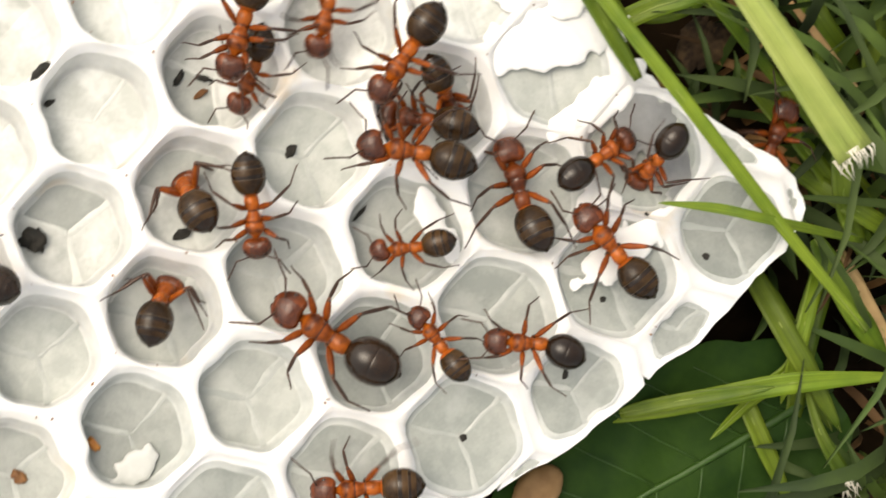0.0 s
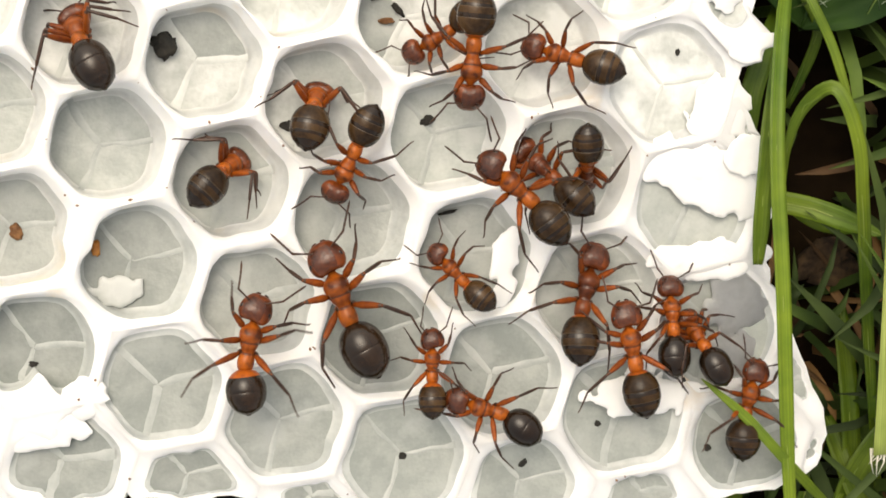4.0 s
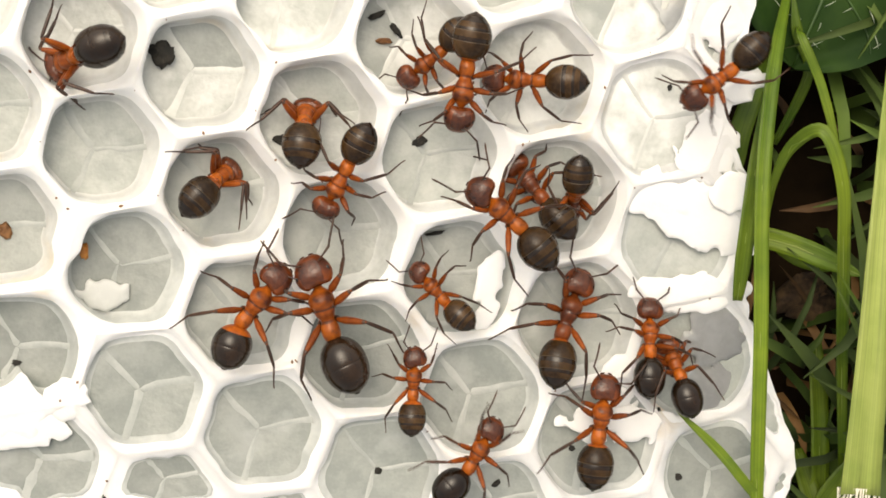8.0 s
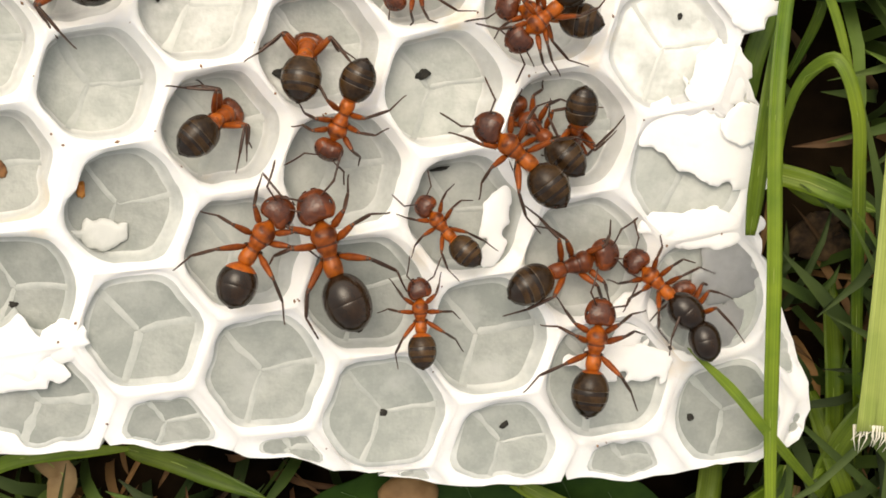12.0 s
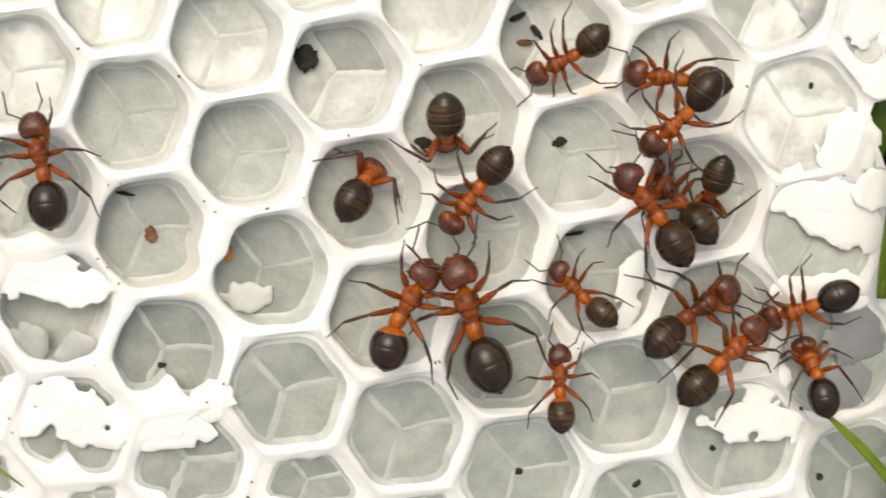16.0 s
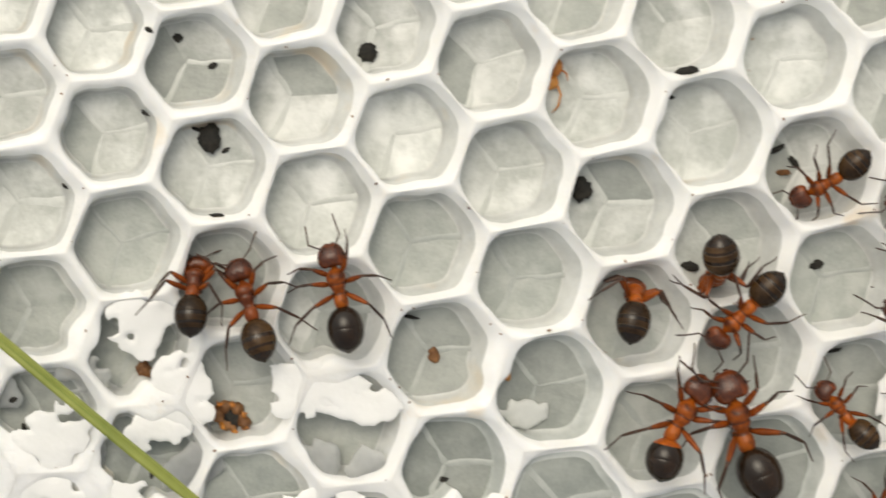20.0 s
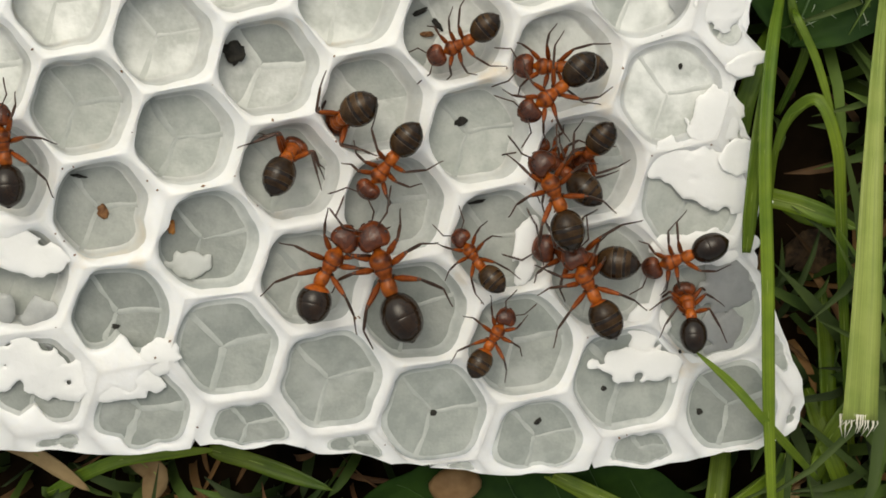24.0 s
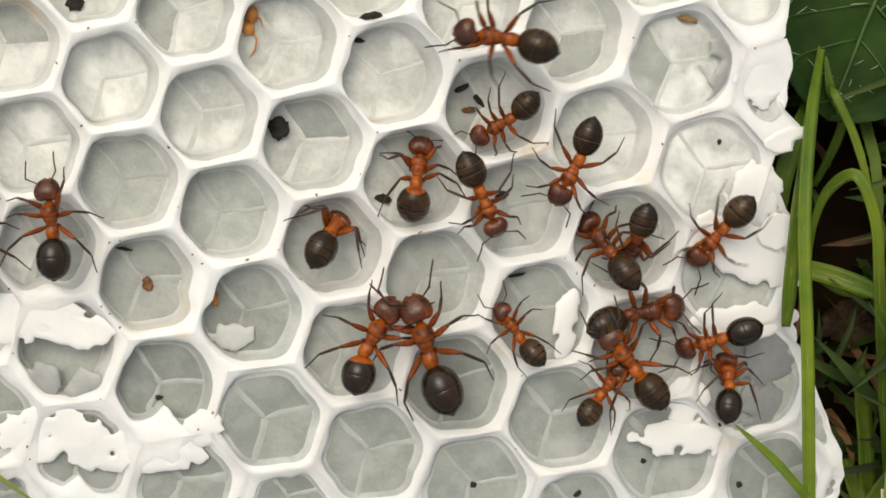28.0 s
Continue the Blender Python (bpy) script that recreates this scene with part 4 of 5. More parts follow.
def make_ant(name, label, size, stance="walk", gaster_turn=(0, 0), head_turn=(0, 0), seed=0):
    """An ant with jointed parts; its origin is the middle of the thorax, y points ahead."""
    rng = random.Random(seed)
    root = tagged(new(name), label, "ant", "ants on the comb")
    root.scale = (size / 5.8,) * 3
    put("thorax", ANT["thorax_dark_shade" if label.startswith("dark") else "thorax"], root, at(0, -0.05, 0))
    head = put("head", ANT["head"], root, at(0, 1.66, 0.05, -12 + head_turn[0], 0, head_turn[1]) @ Matrix.Diagonal((0.96, 0.95, 0.92, 1)), "dark reddish-brown head")
    for sg in (1, -1):
        put("eye", ANT["eye"], head, at(0.61 * sg, -0.02, 0.22, 0, 25 * sg, 8 * sg))
        put("mandible", ANT["jaw_r" if sg > 0 else "jaw_l"], head, at(0.22 * sg, 0.55, -0.16) @ Matrix.Diagonal((0.9, 0.8, 0.9, 1)))
    put("petiole", ANT["petiole"], root, at(0, -1.03, 0.02))
    kind = "gaster_banded" if "banded" in label or "brown gaster" in label else "gaster_pointed" if "pointed" in label else "gaster_round" if "dark gaster touching" in label else "gaster_black" if "black" in label or "dark gaster" in label else rng.choice(["gaster", "gaster_red_front", "gaster_pointed", "gaster_banded"])
    slim = rng.uniform(0.90, 1.0) if "large" not in label else 0.95
    put("gaster", ANT[kind], root, at(0, -1.00, 0.02, -6 + gaster_turn[0], 0, gaster_turn[1]) @ Matrix.Diagonal((slim, rng.uniform(0.97, 1.05), slim, 1)), "glossy dark brown banded gaster")
    moving = []
    for nm, hx, hy, az, rise, knee, ankle, bend in STANCES[stance]:
        lf, lt = ANT["len_" + nm]
        for sg in (1, -1):
            a = (az + rng.uniform(-17, 17)) if sg > 0 else 180 - (az + rng.uniform(-17, 17))
            up = rise + rng.uniform(-6, 6)
            rest = (hx * sg, hy, -0.18, a, up)
            leg = put("leg", ANT["leg_" + nm], root, leg_pose(rest, 0, 0))
            kb = knee + rng.uniform(-8, 8)
            side = (bend + rng.uniform(-18, 18) + (rng.choice((0, 75)) if nm == "front" and stance != "cling" else 0)) * sg
            knee_m = at(lf, 0, 0) @ Matrix.Rotation(radians(side), 4, "Z") @ Matrix.Rotation(radians(-kb), 4, "Y")
            put("tibia", ANT["tibia_" + nm], leg, knee_m)
            put("tarsus", ANT["tarsus_" + nm], leg, knee_m @ at(lt, 0, 0, 0, -ankle, sg * 0.25 * bend + rng.uniform(-12, 12)))
            moving.append((leg, rest, (0 if (nm == "mid") == (sg > 0) else math.pi), sg))
    feelers = []
    for sg in (1, -1):
        rest = (0.2 * sg, 1.72 + 0.26, 0.16, 90 - sg * (58 + rng.uniform(-18, 18)), 16 + rng.uniform(-8, 8))
        an = put("antenna", ANT["antenna"], root, leg_pose(rest, 0, 0))
        put("flagellum", ANT["flagellum"], an, at(0.93, 0, 0.02, 0, 26 + rng.uniform(-10, 10), sg * rng.uniform(25, 65)))
        feelers.append((an, rest, rng.uniform(0, 6.28)))
    return root, moving, feelers


def leg_pose(rest, swing, lift):
    x, y, z, a, up = rest
    return at(x, y, z) @ Matrix.Rotation(radians(a + swing), 4, "Z") @ Matrix.Rotation(radians(-(up + lift)), 4, "Y")


# name: label, size in mm, stance, pitch, gaster turn, head turn, then rows of seconds, x, y, z, heading and, where it differs, pitch
ANTS = {
    "kiss_left": ("rust-red ant with dark gaster touching jaws with another", 5.7, "wide", 0, (0, 18), (0, -12), (
        (0, -9.43, -19.58, 1.20, -14), (2, -7.37, -19.02, 1.20, -9), (2.4, -5.78, -15.00, 1.20, -20), (2.7, -6.23, -13.54, 1.20, -14), (3, -3.63, -12.46, 1.20, -24), (3.5, -3.01, -11.58, 1.20, -10),
        (4, -3.11, -12.49, 1.20, -13), (4.5, -3.10, -11.29, 1.20, -18), (6.5, -2.47, -10.35, 1.20, -30), (7, -2.35, -10.33, 1.20, -35), (8, -2.26, -10.35, 1.20, -36), (10, -2.18, -10.23, 1.20, -35),
        (12, -2.15, -10.30, 1.20, -33), (15, -2.07, -10.30, 1.20, -29), (16, -2.00, -10.28, 1.20, -29), (17, -2.12, -10.30, 1.20, -29), (18, -2.08, -10.30, 1.20, -29), (19, -2.16, -10.31, 1.20, -28),
        (20, -2.18, -10.17, 1.20, -30), (21, -2.00, -10.25, 1.20, -30), (22, -1.94, -10.11, 1.20, -30), (25, -1.86, -10.20, 1.20, -31), (26, -1.85, -10.07, 1.20, -29), (28, -1.82, -10.08, 1.20, -29),
    )),
    "kiss_right": ("large rust-red ant with round black gaster facing another", 6.5, "wide", 0, (0, 8), (0, 8), (
        (0, 1.21, -10.41, 1.20, 19), (1, 0.94, -10.36, 1.20, 19), (2, 0.96, -10.35, 1.20, 18), (3, 0.87, -10.52, 1.20, 18), (4, 0.82, -10.63, 1.20, 19), (7, 0.82, -10.49, 1.20, 18),
        (8, 0.81, -10.56, 1.20, 18), (10, 0.85, -10.43, 1.20, 16), (12, 0.80, -10.53, 1.20, 17), (15, 0.79, -10.61, 1.20, 18), (16, 0.76, -10.55, 1.20, 17), (17, 0.69, -10.65, 1.20, 18),
        (18, 0.59, -10.62, 1.20, 18), (19, 0.59, -10.61, 1.20, 18), (20, 0.58, -10.42, 1.20, 18), (21, 0.69, -10.56, 1.20, 17), (22, 0.71, -10.54, 1.20, 17), (25, 0.87, -10.45, 1.20, 17),
        (26, 0.88, -10.41, 1.20, 16), (28, 0.83, -10.45, 1.20, 16),
    )),
    "cup_ant": ("ant head-down inside a wax cell, gaster raised", 5.0, "cling", -74, (62, 16), (0, 0), (
        (0, -3.39, -5.07, -0.20, -56), (1, -3.56, -4.96, -0.20, -57), (2, -3.62, -4.92, -0.20, -54), (3, -3.78, -5.02, -0.20, -52), (4, -3.84, -5.03, -0.20, -52), (7, -3.83, -5.00, -0.20, -49),
        (8, -3.84, -5.00, -0.20, -50), (10, -3.87, -5.05, -0.20, -45), (12, -3.75, -5.24, -0.20, -54), (15, -3.69, -5.13, -0.20, -47), (17, -3.76, -4.77, -0.20, -30), (20, -4.02, -4.76, -0.20, -21),
        (22, -3.81, -4.86, -0.20, -34), (25, -3.75, -4.78, -0.20, -30), (28, -3.73, -4.81, -0.20, -37),
    )),
    "pair_a": ("ant head-down in a cell beside another ant", 5.2, "cling", -74, (64, 0), (0, 0), (
        (0, 0.14, -2.09, 0.15, -5), (1, -0.37, -2.00, 0.15, 3), (3, -0.02, -2.37, 0.15, -14), (7, -0.40, -2.35, 0.15, -1), (8, -0.28, -2.38, 0.15, -4), (10, -0.18, -2.34, 0.15, -10),
        (12, -0.25, -2.48, 0.15, -7), (15, 0.05, -2.29, 0.15, -17), (16, -0.40, -3.14, 0.15, -174, -80), (17, -0.36, -3.42, 0.15, -173, -80), (18, -0.44, -3.49, 0.15, -178, -80), (19, -0.52, -3.89, 0.15, -178, -80),
        (20, -0.34, -3.69, 0.15, -167, -80), (21, -0.24, -3.56, 0.15, -163, -80), (22, -0.40, -3.32, 0.15, 176, -80), (25, -1.54, -3.04, 0.15, 100), (26, -1.43, -3.02, 0.15, 100), (27, -0.65, -1.92, 0.15, 36),
        (28, 0.41, -2.08, 0.15, -8, -30),
    )),
    "pair_b": ("ant with banded gaster clinging to a cell rim", 5.0, "cling", -12, (10, 0), (-15, 0), (
        (0, 1.74, -4.57, 0.80, 150), (1, 1.35, -4.57, 0.80, 150), (3, 1.28, -4.89, 0.80, 152), (7, 1.17, -4.86, 0.80, 154), (8, 1.28, -4.83, 0.80, 154), (10, 1.27, -4.76, 0.80, 154),
        (12, 1.26, -5.10, 0.80, 158), (15, 0.77, -5.76, 0.80, 139), (16, 0.68, -5.58, 0.80, 145), (17, 0.66, -5.56, 0.80, 142), (20, 0.53, -5.48, 0.80, 138), (22, 0.79, -5.45, 0.80, 144),
        (25, 0.88, -5.33, 0.80, 142), (26, 0.91, -5.42, 0.80, 143), (27, 2.99, -4.06, 0.80, -174), (28, 3.62, -3.41, 0.80, -156),
    )),
    "mid_ant": ("small rust-red ant feeding at a torn rim", 4.0, "walk", -12, (0, 8), (0, 20), (
        (0, 6.09, -9.53, 0.60, 59), (1, 6.03, -9.63, 0.60, 51), (2, 5.89, -9.52, 0.60, 45), (3, 5.65, -9.60, 0.60, 49), (4, 5.62, -9.68, 0.60, 42), (7, 5.50, -9.52, 0.60, 44),
        (8, 5.48, -9.57, 0.60, 43), (10, 5.53, -9.48, 0.60, 40), (12, 5.51, -9.52, 0.60, 41), (15, 5.49, -9.51, 0.60, 44), (16, 5.35, -9.50, 0.60, 45), (17, 5.31, -9.56, 0.60, 45),
        (21, 5.24, -9.81, 0.60, 37), (22, 5.08, -9.87, 0.60, 37), (25, 5.20, -9.73, 0.60, 35), (26, 5.17, -9.77, 0.60, 38), (28, 5.18, -9.76, 0.60, 35),
    )),
    "pile_top": ("orange-red ant standing over others", 5.4, "wide", 0, (0, -10), (0, 25), (
        (0, 8.48, -6.27, 2.20, 46), (1, 8.10, -6.00, 2.20, 44), (2, 8.28, -6.11, 2.20, 37), (3, 8.29, -6.25, 2.20, 46), (4, 8.17, -6.13, 2.20, 47), (7, 8.17, -6.03, 2.20, 50),
        (8, 8.21, -6.10, 2.20, 50), (10, 8.23, -6.11, 2.20, 50), (12, 8.35, -6.26, 2.20, 50), (15, 8.14, -5.82, 2.20, 41), (16, 8.03, -5.75, 2.20, 40), (17, 7.90, -5.88, 2.20, 40),
        (21, 8.33, -5.99, 2.20, 58), (22, 8.16, -5.71, 2.20, 65), (24.5, 9.51, -6.66, 2.20, 18), (25, 10.72, -5.07, 2.20, 11), (25.4, 12.65, -2.53, 2.20, -13), (25.7, 14.46, -0.98, 2.20, 13),
        (26, 13.47, 1.75, 2.20, 44), (26.4, 13.29, 2.30, 2.20, 55), (26.6, 13.51, 1.49, 2.20, 65), (26.8, 12.86, 2.31, 2.20, 68), (27, 10.64, 3.37, 2.20, 66), (27.4, 8.26, 4.02, 2.20, 86),
        (27.8, 6.10, 4.87, 2.20, 85), (28, 4.21, 4.28, 2.20, 82),
    )),
    "pile_low": ("dark-shaded ant half hidden under another", 5.2, "cling", -36, (28, 0), (0, 0), (
        (0, 9.78, -5.35, 0.00, 43), (1, 9.51, -5.06, 0.00, 38), (3, 9.51, -5.43, 0.00, 46), (7, 9.46, -5.32, 0.00, 42), (8, 9.51, -5.04, 0.00, 40), (10, 9.45, -5.20, 0.00, 42),
        (12, 9.34, -5.38, 0.00, 47), (15, 9.42, -5.31, 0.00, 46), (17, 9.33, -5.34, 0.00, 35), (22, 9.25, -5.23, 0.00, 43), (25, 9.36, -5.46, 0.00, 49), (26, 9.44, -5.43, 0.00, 42),
        (28, 9.59, -5.56, 0.00, 35),
    )),
    "pile_back": ("dark-shaded ant curled on a cell wall", 4.6, "cling", -62, (52, 0), (0, 0), (
        (0, 11.24, -5.48, 0.35, 171), (1, 11.10, -5.26, 0.35, -172), (3, 11.21, -5.52, 0.35, -176), (7, 11.08, -5.30, 0.35, -177), (8, 11.15, -5.51, 0.35, 179), (10, 10.91, -5.55, 0.35, 174),
        (12, 10.90, -5.54, 0.35, 175), (15, 10.77, -5.52, 0.35, 164), (17, 10.71, -5.56, 0.35, 172), (22, 10.33, -5.43, 0.35, 149), (25, 10.73, -4.81, 0.35, 147), (26, 10.90, -5.50, 0.35, 168),
        (28, 11.03, -5.45, 0.35, 168),
    )),
    "dark_big": ("dark-headed ant with long brown gaster in a shaded cell", 5.7, "walk", -12, (0, 10), (0, 0), (
        (0, 11.55, -10.31, 0.35, -22), (1, 11.00, -10.40, 0.35, -19), (2, 11.07, -10.37, 0.35, -19), (3, 11.15, -10.57, 0.35, -20), (4, 11.15, -10.74, 0.35, -15), (7, 11.10, -10.59, 0.35, -16),
        (8, 11.16, -10.63, 0.35, -18), (10, 11.01, -10.59, 0.35, -17), (11, 11.08, -10.71, 0.35, -19), (11.5, 10.82, -11.08, 0.35, -27), (12, 10.95, -11.10, 0.35, -72), (15, 10.68, -10.48, 0.35, -55),
        (16, 10.59, -10.28, 0.35, -58), (17, 10.81, -10.35, 0.35, -63), (21, 10.53, -9.83, 0.35, -46), (22, 10.45, -9.98, 0.35, -42), (25, 10.14, -9.68, 0.35, 136), (26, 11.23, -8.86, 0.35, -109),
        (28, 11.44, -8.94, 0.35, -81),
    )),
    "edge_walker": ("rust-red ant with brown banded gaster on the rims", 5.4, "wide", 0, (0, 0), (0, 0), (
        (0, 13.17, -14.60, 1.20, 4), (1, 12.77, -14.72, 1.20, -2), (2, 12.77, -13.66, 1.20, 4), (3, 12.98, -13.02, 1.20, 4), (4, 13.01, -13.07, 1.20, 11), (4.5, 13.29, -13.43, 1.20, 12),
        (6.5, 12.56, -15.66, 1.20, 25), (7, 12.29, -16.39, 1.20, 17), (8, 12.68, -15.02, 1.20, -5), (9, 12.42, -15.07, 1.20, -1), (10, 12.37, -14.47, 1.20, 1), (11, 12.37, -14.14, 1.20, 1),
        (11.4, 11.26, -14.79, 1.20, -8), (12, 12.01, -14.50, 1.20, -5), (15, 11.65, -12.34, 1.20, -42), (16, 11.80, -12.07, 1.20, -44), (17, 11.27, -11.81, 1.20, -17), (21, 11.21, -11.17, 1.20, -7),
        (22, 10.89, -11.16, 1.20, 21), (25, 10.62, -11.08, 1.20, 29), (26, 10.51, -11.19, 1.20, 33), (28, 10.69, -11.22, 1.20, 38),
    )),
    "right_a": ("small orange ant with dark gaster walking on torn wax", 4.7, "cling", -20, (18, 0), (0, 0), (
        (0, 15.36, -11.35, 0.60, -93), (1, 14.69, -11.58, 0.60, -12), (2, 14.89, -11.64, 0.60, -2), (3, 14.83, -11.70, 0.60, 4), (4, 14.84, -11.82, 0.60, 0), (7, 14.71, -11.43, 0.60, -1),
        (8, 14.78, -11.42, 0.60, -1), (10, 14.58, -11.63, 0.60, -14), (11.3, 14.31, -11.88, 0.60, -16), (12, 14.72, -11.76, 0.60, 46), (15, 15.07, -10.14, 0.60, 113), (16, 15.04, -10.11, 0.60, 114),
        (21, 15.05, -10.03, 0.60, 113), (22, 15.11, -9.84, 0.60, 113), (25, 15.16, -9.93, 0.60, 113), (26, 15.13, -9.85, 0.60, 111), (28, 14.88, -10.30, 0.60, 110),
    )),
    "right_b": ("small ant head-down, black gaster raised, by a grass tip", 4.6, "cling", -55, (46, 0), (0, 0), (
        (0, 16.83, -13.00, 0.45, 111), (1, 16.29, -12.88, 0.45, 60), (2, 16.51, -13.23, 0.45, 37), (3, 16.23, -12.71, 0.45, 21), (4, 16.04, -12.75, 0.45, 26), (7, 16.01, -12.66, 0.45, 18),
        (8, 16.05, -12.63, 0.45, 16), (10, 16.06, -12.60, 0.45, 11), (12, 16.31, -12.89, 0.45, 16), (15, 15.85, -12.77, 0.45, 22), (16, 15.78, -12.66, 0.45, 11), (21, 15.99, -12.35, 0.45, 5),
        (22, 15.70, -12.44, 0.45, 7), (25, 15.94, -12.32, 0.45, 0), (26, 16.09, -12.73, 0.45, 16), (28, 15.78, -12.22, 0.45, -10),
    )),
    "small_ant": ("small orange ant reaching over a cell wall", 4.1, "walk", 0, (-10, 0), (0, 15), (
        (0, 4.78, -13.37, 0.90, 1), (1, 4.50, -13.50, 0.90, 5), (2, 4.59, -13.32, 0.90, 1), (3, 4.51, -13.54, 0.90, 2), (4, 4.52, -13.59, 0.90, -1), (7, 4.46, -13.53, 0.90, 1),
        (8, 4.58, -13.55, 0.90, -1), (10, 4.51, -13.29, 0.90, 5), (12, 4.65, -13.28, 0.90, 4), (15, 4.75, -13.50, 0.90, 0), (16, 4.69, -13.43, 0.90, 3), (17, 4.76, -14.85, 0.90, -31),
        (18, 5.76, -14.78, 0.90, 18), (20.5, 7.09, -14.12, 0.90, -54), (21, 6.46, -14.09, 0.90, -17), (22, 5.99, -14.28, 0.90, 6), (24.5, 6.12, -13.65, 0.90, -58), (25, 6.68, -14.11, 0.90, -86),
        (25.4, 9.28, -14.16, 0.90, -67), (25.7, 8.20, -14.44, 0.90, -21), (26, 8.67, -14.42, 0.90, -12), (26.5, 9.09, -13.12, 0.90, -22), (27, 9.27, -12.62, 0.90, -31), (28, 9.61, -12.60, 0.90, -36),
    )),
    "leaver": ("orange ant with dark gaster walking off the comb", 4.8, "walk", 0, (0, -20), (0, 0), (
        (0, 7.86, -15.86, 1.20, 50), (1, 7.50, -15.65, 1.20, 56), (2, 6.98, -14.98, 1.20, 62), (3, 6.93, -14.83, 1.20, 59), (4, 6.88, -15.44, 1.20, 71), (6.5, 6.41, -14.53, 1.20, 34),
        (7, 6.74, -14.77, 1.20, 30), (7.6, 7.23, -15.39, 1.20, 12), (8, 7.31, -16.61, 1.20, -28), (8.5, 8.13, -17.70, 1.20, -36), (9, 9.67, -19.03, 1.20, -53), (10, 13.25, -24.95, -5.00, -36),
        (12, 12.94, -28.48, -5.00, -20), (14, 14.94, -42.48, -5.50, -20),
    )),
    "top_big": ("orange ant with large banded gaster, head low", 5.3, "walk", 0, (0, 0), (-10, 0), (
        (0, 5.84, 1.75, 1.60, 128), (1, 4.70, 0.58, 1.60, 163), (2, 6.26, 0.09, 1.60, 175), (3, 6.38, -0.77, 1.60, 173), (4, 6.36, -0.77, 1.60, 174), (7, 6.23, -0.58, 1.60, 174),
        (8, 6.25, -0.64, 1.60, 173), (9, 5.67, -0.62, 1.60, 174), (9.5, 5.36, 0.62, 1.60, -103), (10, 5.23, 1.72, 1.60, -35), (10.5, 8.14, 2.22, 1.60, -47), (11, 9.02, 3.45, 1.60, -15),
        (12, 7.44, 5.14, 1.60, -8), (15, 3.44, 27.14, -5.50, -8),
    )),
    "speck_ant": ("brown ant resting inside a cell with dark specks", 4.4, "cling", -15, (5, 15), (0, 0), (
        (4, 5.09, 0.20, 0.05, 119), (7, 4.81, 0.41, 0.05, 147), (8, 4.92, 0.26, 0.05, 130), (11, 4.42, 0.37, 0.05, 116), (16, 4.49, 0.23, 0.05, 119), (17, 4.44, 0.34, 0.05, 116),
        (21, 4.58, 0.48, 0.05, 121), (22, 4.65, 0.26, 0.05, 121), (25, 4.42, 0.54, 0.05, 114), (26, 4.47, 0.42, 0.05, 119), (28, 4.51, 0.34, 0.05, 120),
    )),
    "upper_ant": ("orange ant with pointed dark gaster beside a rim", 4.8, "walk", -12, (0, 0), (0, 0), (
        (0, 9.22, 0.45, 0.35, 129), (1, 14.08, -1.44, 0.35, 155), (2, 14.88, -2.99, 0.35, 156), (3, 13.48, -1.85, 0.35, 82), (4, 10.35, -0.69, 0.35, 72), (7, 8.93, -0.45, 0.35, 89),
        (8, 8.98, -0.47, 0.35, 89), (10, 8.91, -0.38, 0.35, 82), (11, 8.99, -0.45, 0.35, 80), (12, 9.33, -0.63, 0.35, 80), (15, 9.06, -0.37, 0.35, 82), (16, 8.96, -0.42, 0.35, 83),
        (17, 9.04, -0.61, 0.35, 81), (21, 9.12, -0.55, 0.35, 79), (22, 8.91, -0.85, 0.35, 81), (25, 8.99, -0.51, 0.35, 90), (26, 9.29, -0.68, 0.35, 83), (26.8, 10.16, -0.78, 0.35, 62),
        (27, 10.97, -1.07, 0.35, 61), (27.4, 13.61, -2.02, 0.35, 64), (27.7, 14.69, -3.49, 0.35, 127), (28, 15.04, -5.14, 0.35, 141),
    )),
    "upper_walker": ("rust-red ant with greyish gaster walking in from grass", 4.8, "wide", 0, (0, 12), (0, 0), (
        (0, 33.90, -11.40, -5.00, 66), (4, 25.79, 3.34, -5.00, 95), (6.5, 25.48, -0.13, -5.00, 112), (7, 22.26, -0.29, -5.00, 115), (8, 16.89, -0.11, 1.60, 128), (8.5, 13.90, -2.74, 1.60, 71),
        (9, 14.01, -1.26, 1.60, 89), (9.5, 14.79, 0.24, 1.60, 47), (10, 13.45, 1.12, 1.60, 63), (11, 11.78, 1.00, 1.60, 83), (12, 9.31, -0.83, 1.60, 132), (14.5, 9.29, -2.44, 1.60, 134),
        (15, 9.17, -2.27, 1.60, 131), (16, 9.07, -2.22, 1.60, 134), (17, 9.02, -2.08, 1.60, 127), (21, 9.02, -2.30, 1.60, 128), (22, 8.78, -2.28, 1.60, 124), (25, 8.78, -1.74, 1.60, 133),
        (26, 7.90, -1.85, 1.60, 148), (27, 7.81, -1.76, 1.60, 151), (28, 7.82, -1.83, 1.60, 151),
    )),
    "goer": ("rust-red ant with banded gaster walking to the grass", 5.2, "walk", 0, (0, 0), (0, 0), (
        (0, 10.52, -3.06, 1.80, 109), (0.5, 11.31, -3.01, 1.80, 133), (1, 13.10, -3.33, 1.80, 163), (1.5, 16.31, -7.75, 1.80, -176), (1.8, 17.21, -11.32, 1.80, -145), (2, 18.93, -12.82, 1.80, -138),
        (2.4, 22.23, -15.53, -2.20, -155), (2.7, 19.01, -17.58, 1.80, -157), (3, 19.63, -22.66, -2.20, -156), (3.5, 22.15, -25.07, -2.20, -160), (5, 30.15, -41.07, -5.50, -160),
    )),
    "grass_ant": ("dark red ant climbing through grass", 5.2, "walk", 10, (0, 0), (0, 0), (
